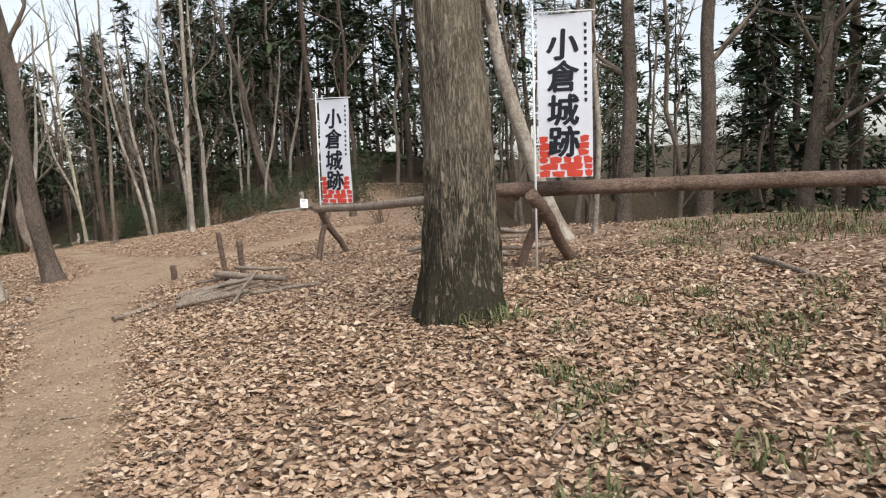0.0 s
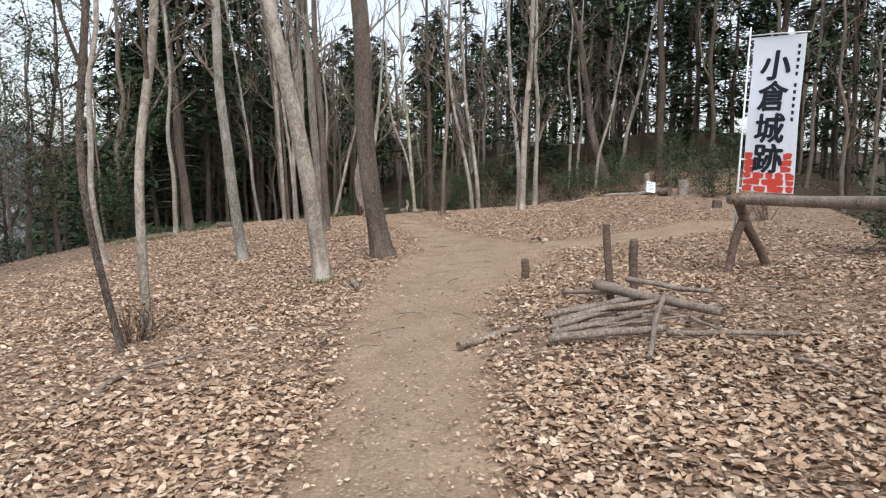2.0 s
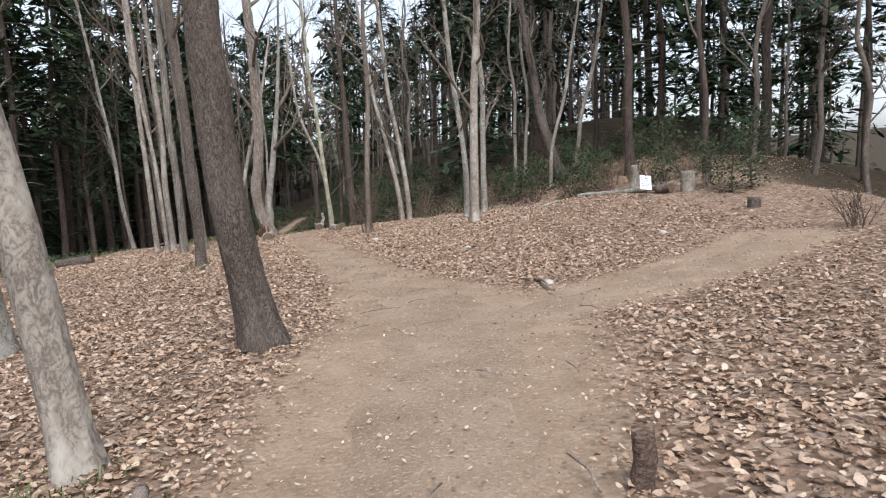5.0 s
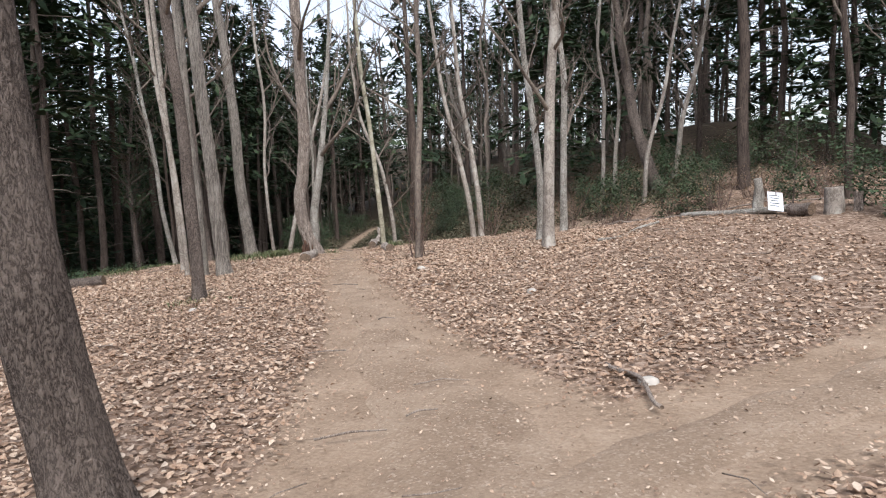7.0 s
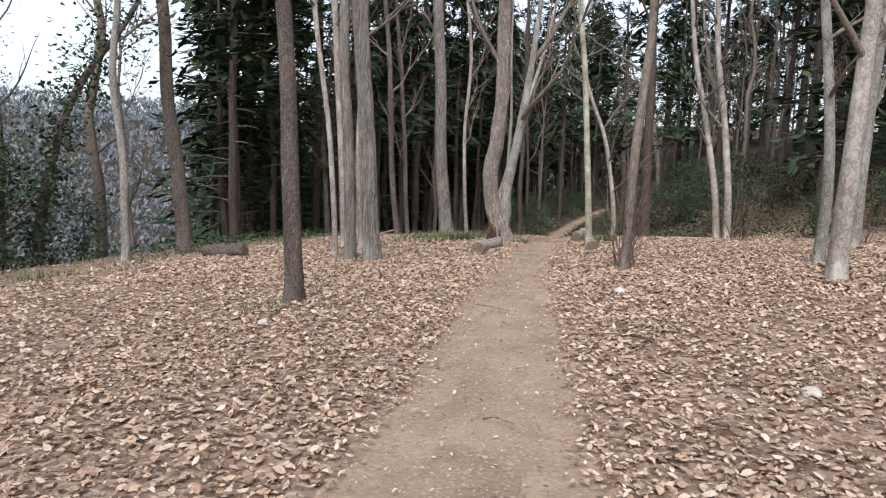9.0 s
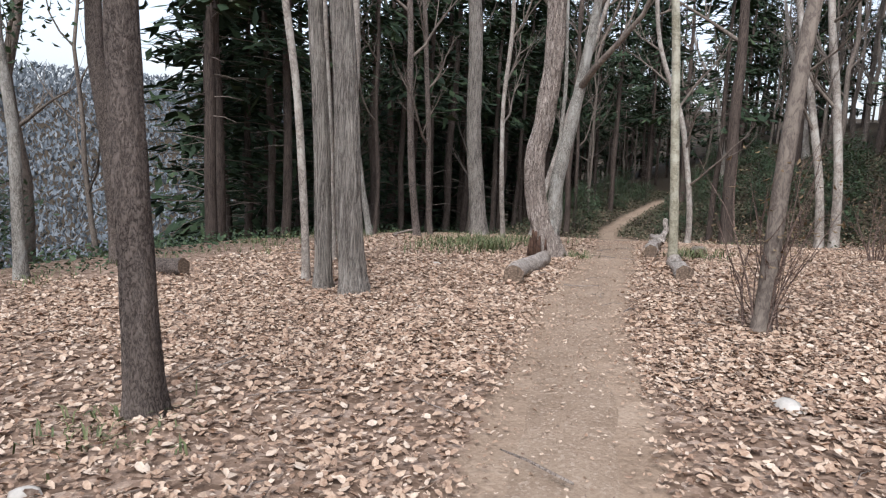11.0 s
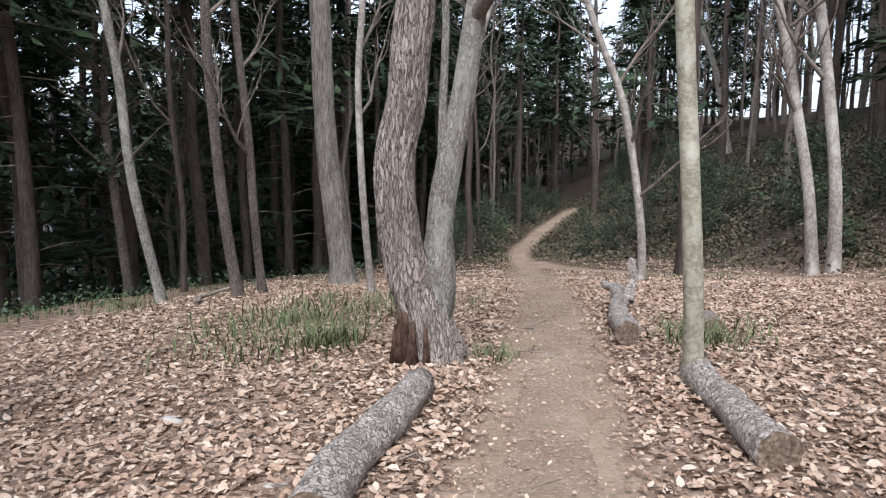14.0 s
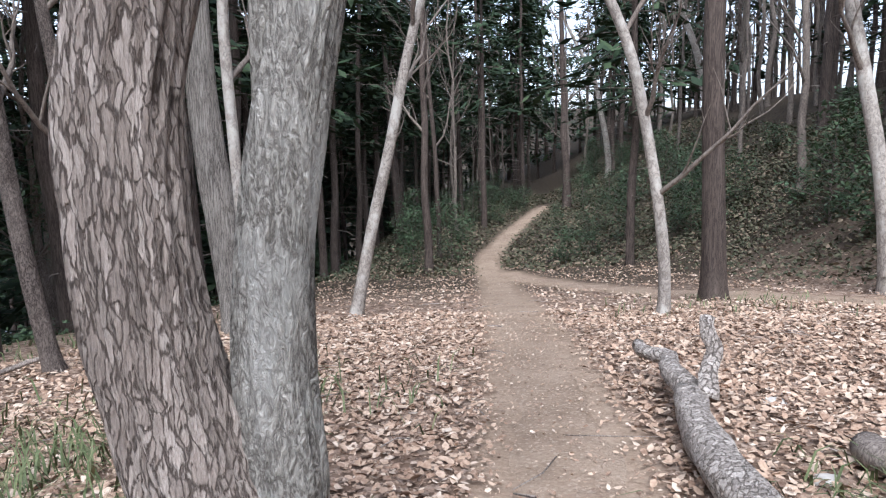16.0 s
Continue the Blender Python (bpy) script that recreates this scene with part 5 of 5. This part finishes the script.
def keep_litter(s, v, worn):
    e = -9.5 + 2.5 * sst(24, 44, s) + 1.0 * sst(44, 60, s)
    hill = np.where(s < 45, 3 + (45 - s) * 0.42, 3 - (s - 45) * 0.12)
    k = (1 - 0.80 * sst(0.35, 1.0, worn)) * (1 - 0.8 * sst(0.3, 1.6, v - hill) * sst(41, 45, s)) * (1 - 0.8 * sst(0.5, 4, e - v))
    near = np.exp(-((v - 0.3) / 6.0) ** 2)
    clump = np.array([noise.noise(Vector((a * 0.8, b * 0.8, 2))) for a, b in zip(s, v)])
    return k * np.where((s > 29) & (v > 5), 0.8, 0.35 + 0.65 * near) * (0.85 + 0.5 * clump)


leaf_carpet("leaf_litter", [(70000, -1, 13, -6, 9), (80000, 0.5, 9.5, -3, 6.5), (120000, 12, 30, -7, 8), (125000, 27, 42, -6, 6), (20000, 42, 58, -7, 6), (14000, -3, 30, -12, -5), (10000, 4, 36, 8, 14), (26000, 30, 44, 5, 16)], M_LITTER, (0.030, 0.080), "thick litter of curled brown and tan fallen leaves", "leaf litter", keep_litter)


leaf_carpet("leaf_crumbs", [(50000, -0.5, 13, -3, 5), (60000, 12, 30, -3, 6), (65000, 27, 41, -4, 4)], M_LITTER, (0.014, 0.040), "crumbled bits of dry brown leaves between whole ones", "leaf litter", lambda s, v, w: (1 - 0.40 * sst(0.4, 1.0, w)) * np.exp(-((v - 0.3) / 5.0) ** 2), 0.5, 0.022, 6, True)


def keep_green(s, v, worn):
    hill = np.where(s < 45, 3 + (45 - s) * 0.42, 3 - (s - 45) * 0.12)
    clump = np.array([noise.noise(Vector((a * 0.5, b * 0.5, 9))) for a, b in zip(s, v)])
    return sst(-0.2, 1.2, v - hill) * (1 - worn) * np.clip(0.65 + 1.2 * clump, 0.15, 1)


leaf_carpet("undergrowth", [(40000, 52, 78, -10, 8)], M_GROUNDCOVER, (0.07, 0.16), "low dark undergrowth under the far trees", "undergrowth", lambda s, v, w: (1 - w) * 0.85, 0.7, 0.2, 13)
leaf_carpet("undergrowth", [(75000, 36, 60, -1, 11)], M_GROUNDCOVER, (0.05, 0.12), "low green creeping undergrowth on the hillside", "undergrowth", keep_green, 0.7, 0.22, 11)
leaf_carpet("undergrowth", [(16000, 30, 60, -11, -5)], M_EVERGREEN, (0.05, 0.11), "low green plants along the wood's edge", "undergrowth", lambda s, v, w: (1 - w) * sst(-0.5, 1.5, (-7.8 + sst(44, 60, s)) - v + 1.2) * 0.8, 0.7, 0.25, 12)


def grass(spots):
    rng = random.Random(8)
    g = Geo()
    for x, y, spread, n, h in spots:
        for _ in range(n):
            px, py = x + rng.gauss(0, spread), y + rng.gauss(0, spread)
            z = gz(px, py)
            a, hh, w = rng.uniform(0, 6.28), h * rng.uniform(0.5, 1.2), rng.uniform(0.004, 0.009)
            d, side = Vector((math.cos(a), math.sin(a), 0)), Vector((-math.sin(a), math.cos(a), 0))
            k = rng.uniform(0.4, 1.4)
            p = Vector((px, py, z - 0.01))
            q, t = p + d * hh * 0.35 * k + Vector((0, 0, hh * 0.65)), p + d * hh * k + Vector((0, 0, hh * (1 - 0.3 * k)))
            b = len(g.v)
            g.v += [p - side * w, p + side * w, q + side * w * 0.8, q - side * w * 0.8, t]
            g.f += [(b, b + 1, b + 2, b + 3), (b + 3, b + 2, b + 4)]
            g.m += [0, 0]
    return tagged(new("grass", g.mesh("grass", M_GRASS)), "thin tufts of green winter grass among leaves", "grass", kind="stuff")


SPOTS = [(1.5, 5.6, 0.18, 110, 0.14), (0.5, 4.6, 0.10, 60, 0.13), (-0.1, 6.45, 0.15, 120, 0.2), (1.3, 4.6, 0.12, 60, 0.12), (0.6, 8.4, 0.35, 160, 0.14), (-20.05, 28.1, 0.16, 220, 0.30), (-20.6, 27.7, 0.4, 200, 0.22), (-21.3, 28.6, 0.6, 420, 0.24), (-21.8, 29.8, 0.7, 420, 0.24), (-17.4, 30.0, 0.2, 170, 0.24), (-17.7, 30.5, 0.3, 120, 0.2), (-18.6, 28.6, 0.15, 70, 0.15), (-20.5, 36.4, 0.8, 220, 0.15), (-15.1, 20.6, 0.25, 110, 0.12), (-8.4, 11.7, 0.2, 80, 0.12)]
rg = random.Random(21)
for _ in range(40):
    SPOTS.append((rg.uniform(2.0, 6.0), rg.uniform(8.6, 12.5), 0.22, 45, 0.16))
for _ in range(34):
    SPOTS.append((rg.uniform(0.2, 3.6), rg.uniform(2.4, 6.8), 0.11, 48, 0.13))
for _ in range(40):
    s_ = rg.uniform(26, 48)
    x_, y_ = to_xy(s_, edge_left(s_) + rg.uniform(0.2, 2.6))
    SPOTS.append((x_, y_, 0.25, 40, 0.16))
grass(SPOTS)


def twigs(n):
    rng = random.Random(31)
    g = Geo()
    for _ in range(n):
        s_, v_ = rng.uniform(0, 44), rng.uniform(-7, 8)
        x, y = to_xy(s_, v_)
        a, l = rng.uniform(0, 6.28), rng.uniform(0.1, 0.5)
        bx, by = x + math.cos(a) * l, y + math.sin(a) * l
        mx, my = (x + bx) / 2 + rng.gauss(0, 0.03), (y + by) / 2 + rng.gauss(0, 0.03)
        r = rng.uniform(0.003, 0.008)
        g.tube([over(x, y, 0.03), over(mx, my, 0.045), over(bx, by, 0.035)], [r, r, r * 0.6], 5)
    return tagged(new("twig_litter", g.mesh("twig_litter", M_DEADWOOD)), "small dry twigs scattered over fallen leaves", "twigs", kind="stuff")


twigs(420)


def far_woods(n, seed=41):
    """Winter woods on the slopes beyond the valley, too far off to tell the trees apart; the bluish haze is in their
    colour.
    """
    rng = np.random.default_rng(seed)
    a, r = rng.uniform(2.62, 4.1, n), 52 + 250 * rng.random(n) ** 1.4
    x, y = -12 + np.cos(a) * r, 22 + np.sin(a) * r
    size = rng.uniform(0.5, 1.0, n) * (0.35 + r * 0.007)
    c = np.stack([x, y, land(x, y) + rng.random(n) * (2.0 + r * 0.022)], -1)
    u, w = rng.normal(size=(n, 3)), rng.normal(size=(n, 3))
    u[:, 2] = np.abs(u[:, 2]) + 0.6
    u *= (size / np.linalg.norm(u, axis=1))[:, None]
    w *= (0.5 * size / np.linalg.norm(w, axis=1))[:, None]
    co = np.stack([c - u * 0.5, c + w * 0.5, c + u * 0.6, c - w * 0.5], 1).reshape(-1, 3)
    return sheet("far_woods", co, np.arange(4 * n).reshape(-1, 4), M_HAZED_WOOD, "distant winter woods on the valley slopes, blue-grey haze painted into their colour", "woods")


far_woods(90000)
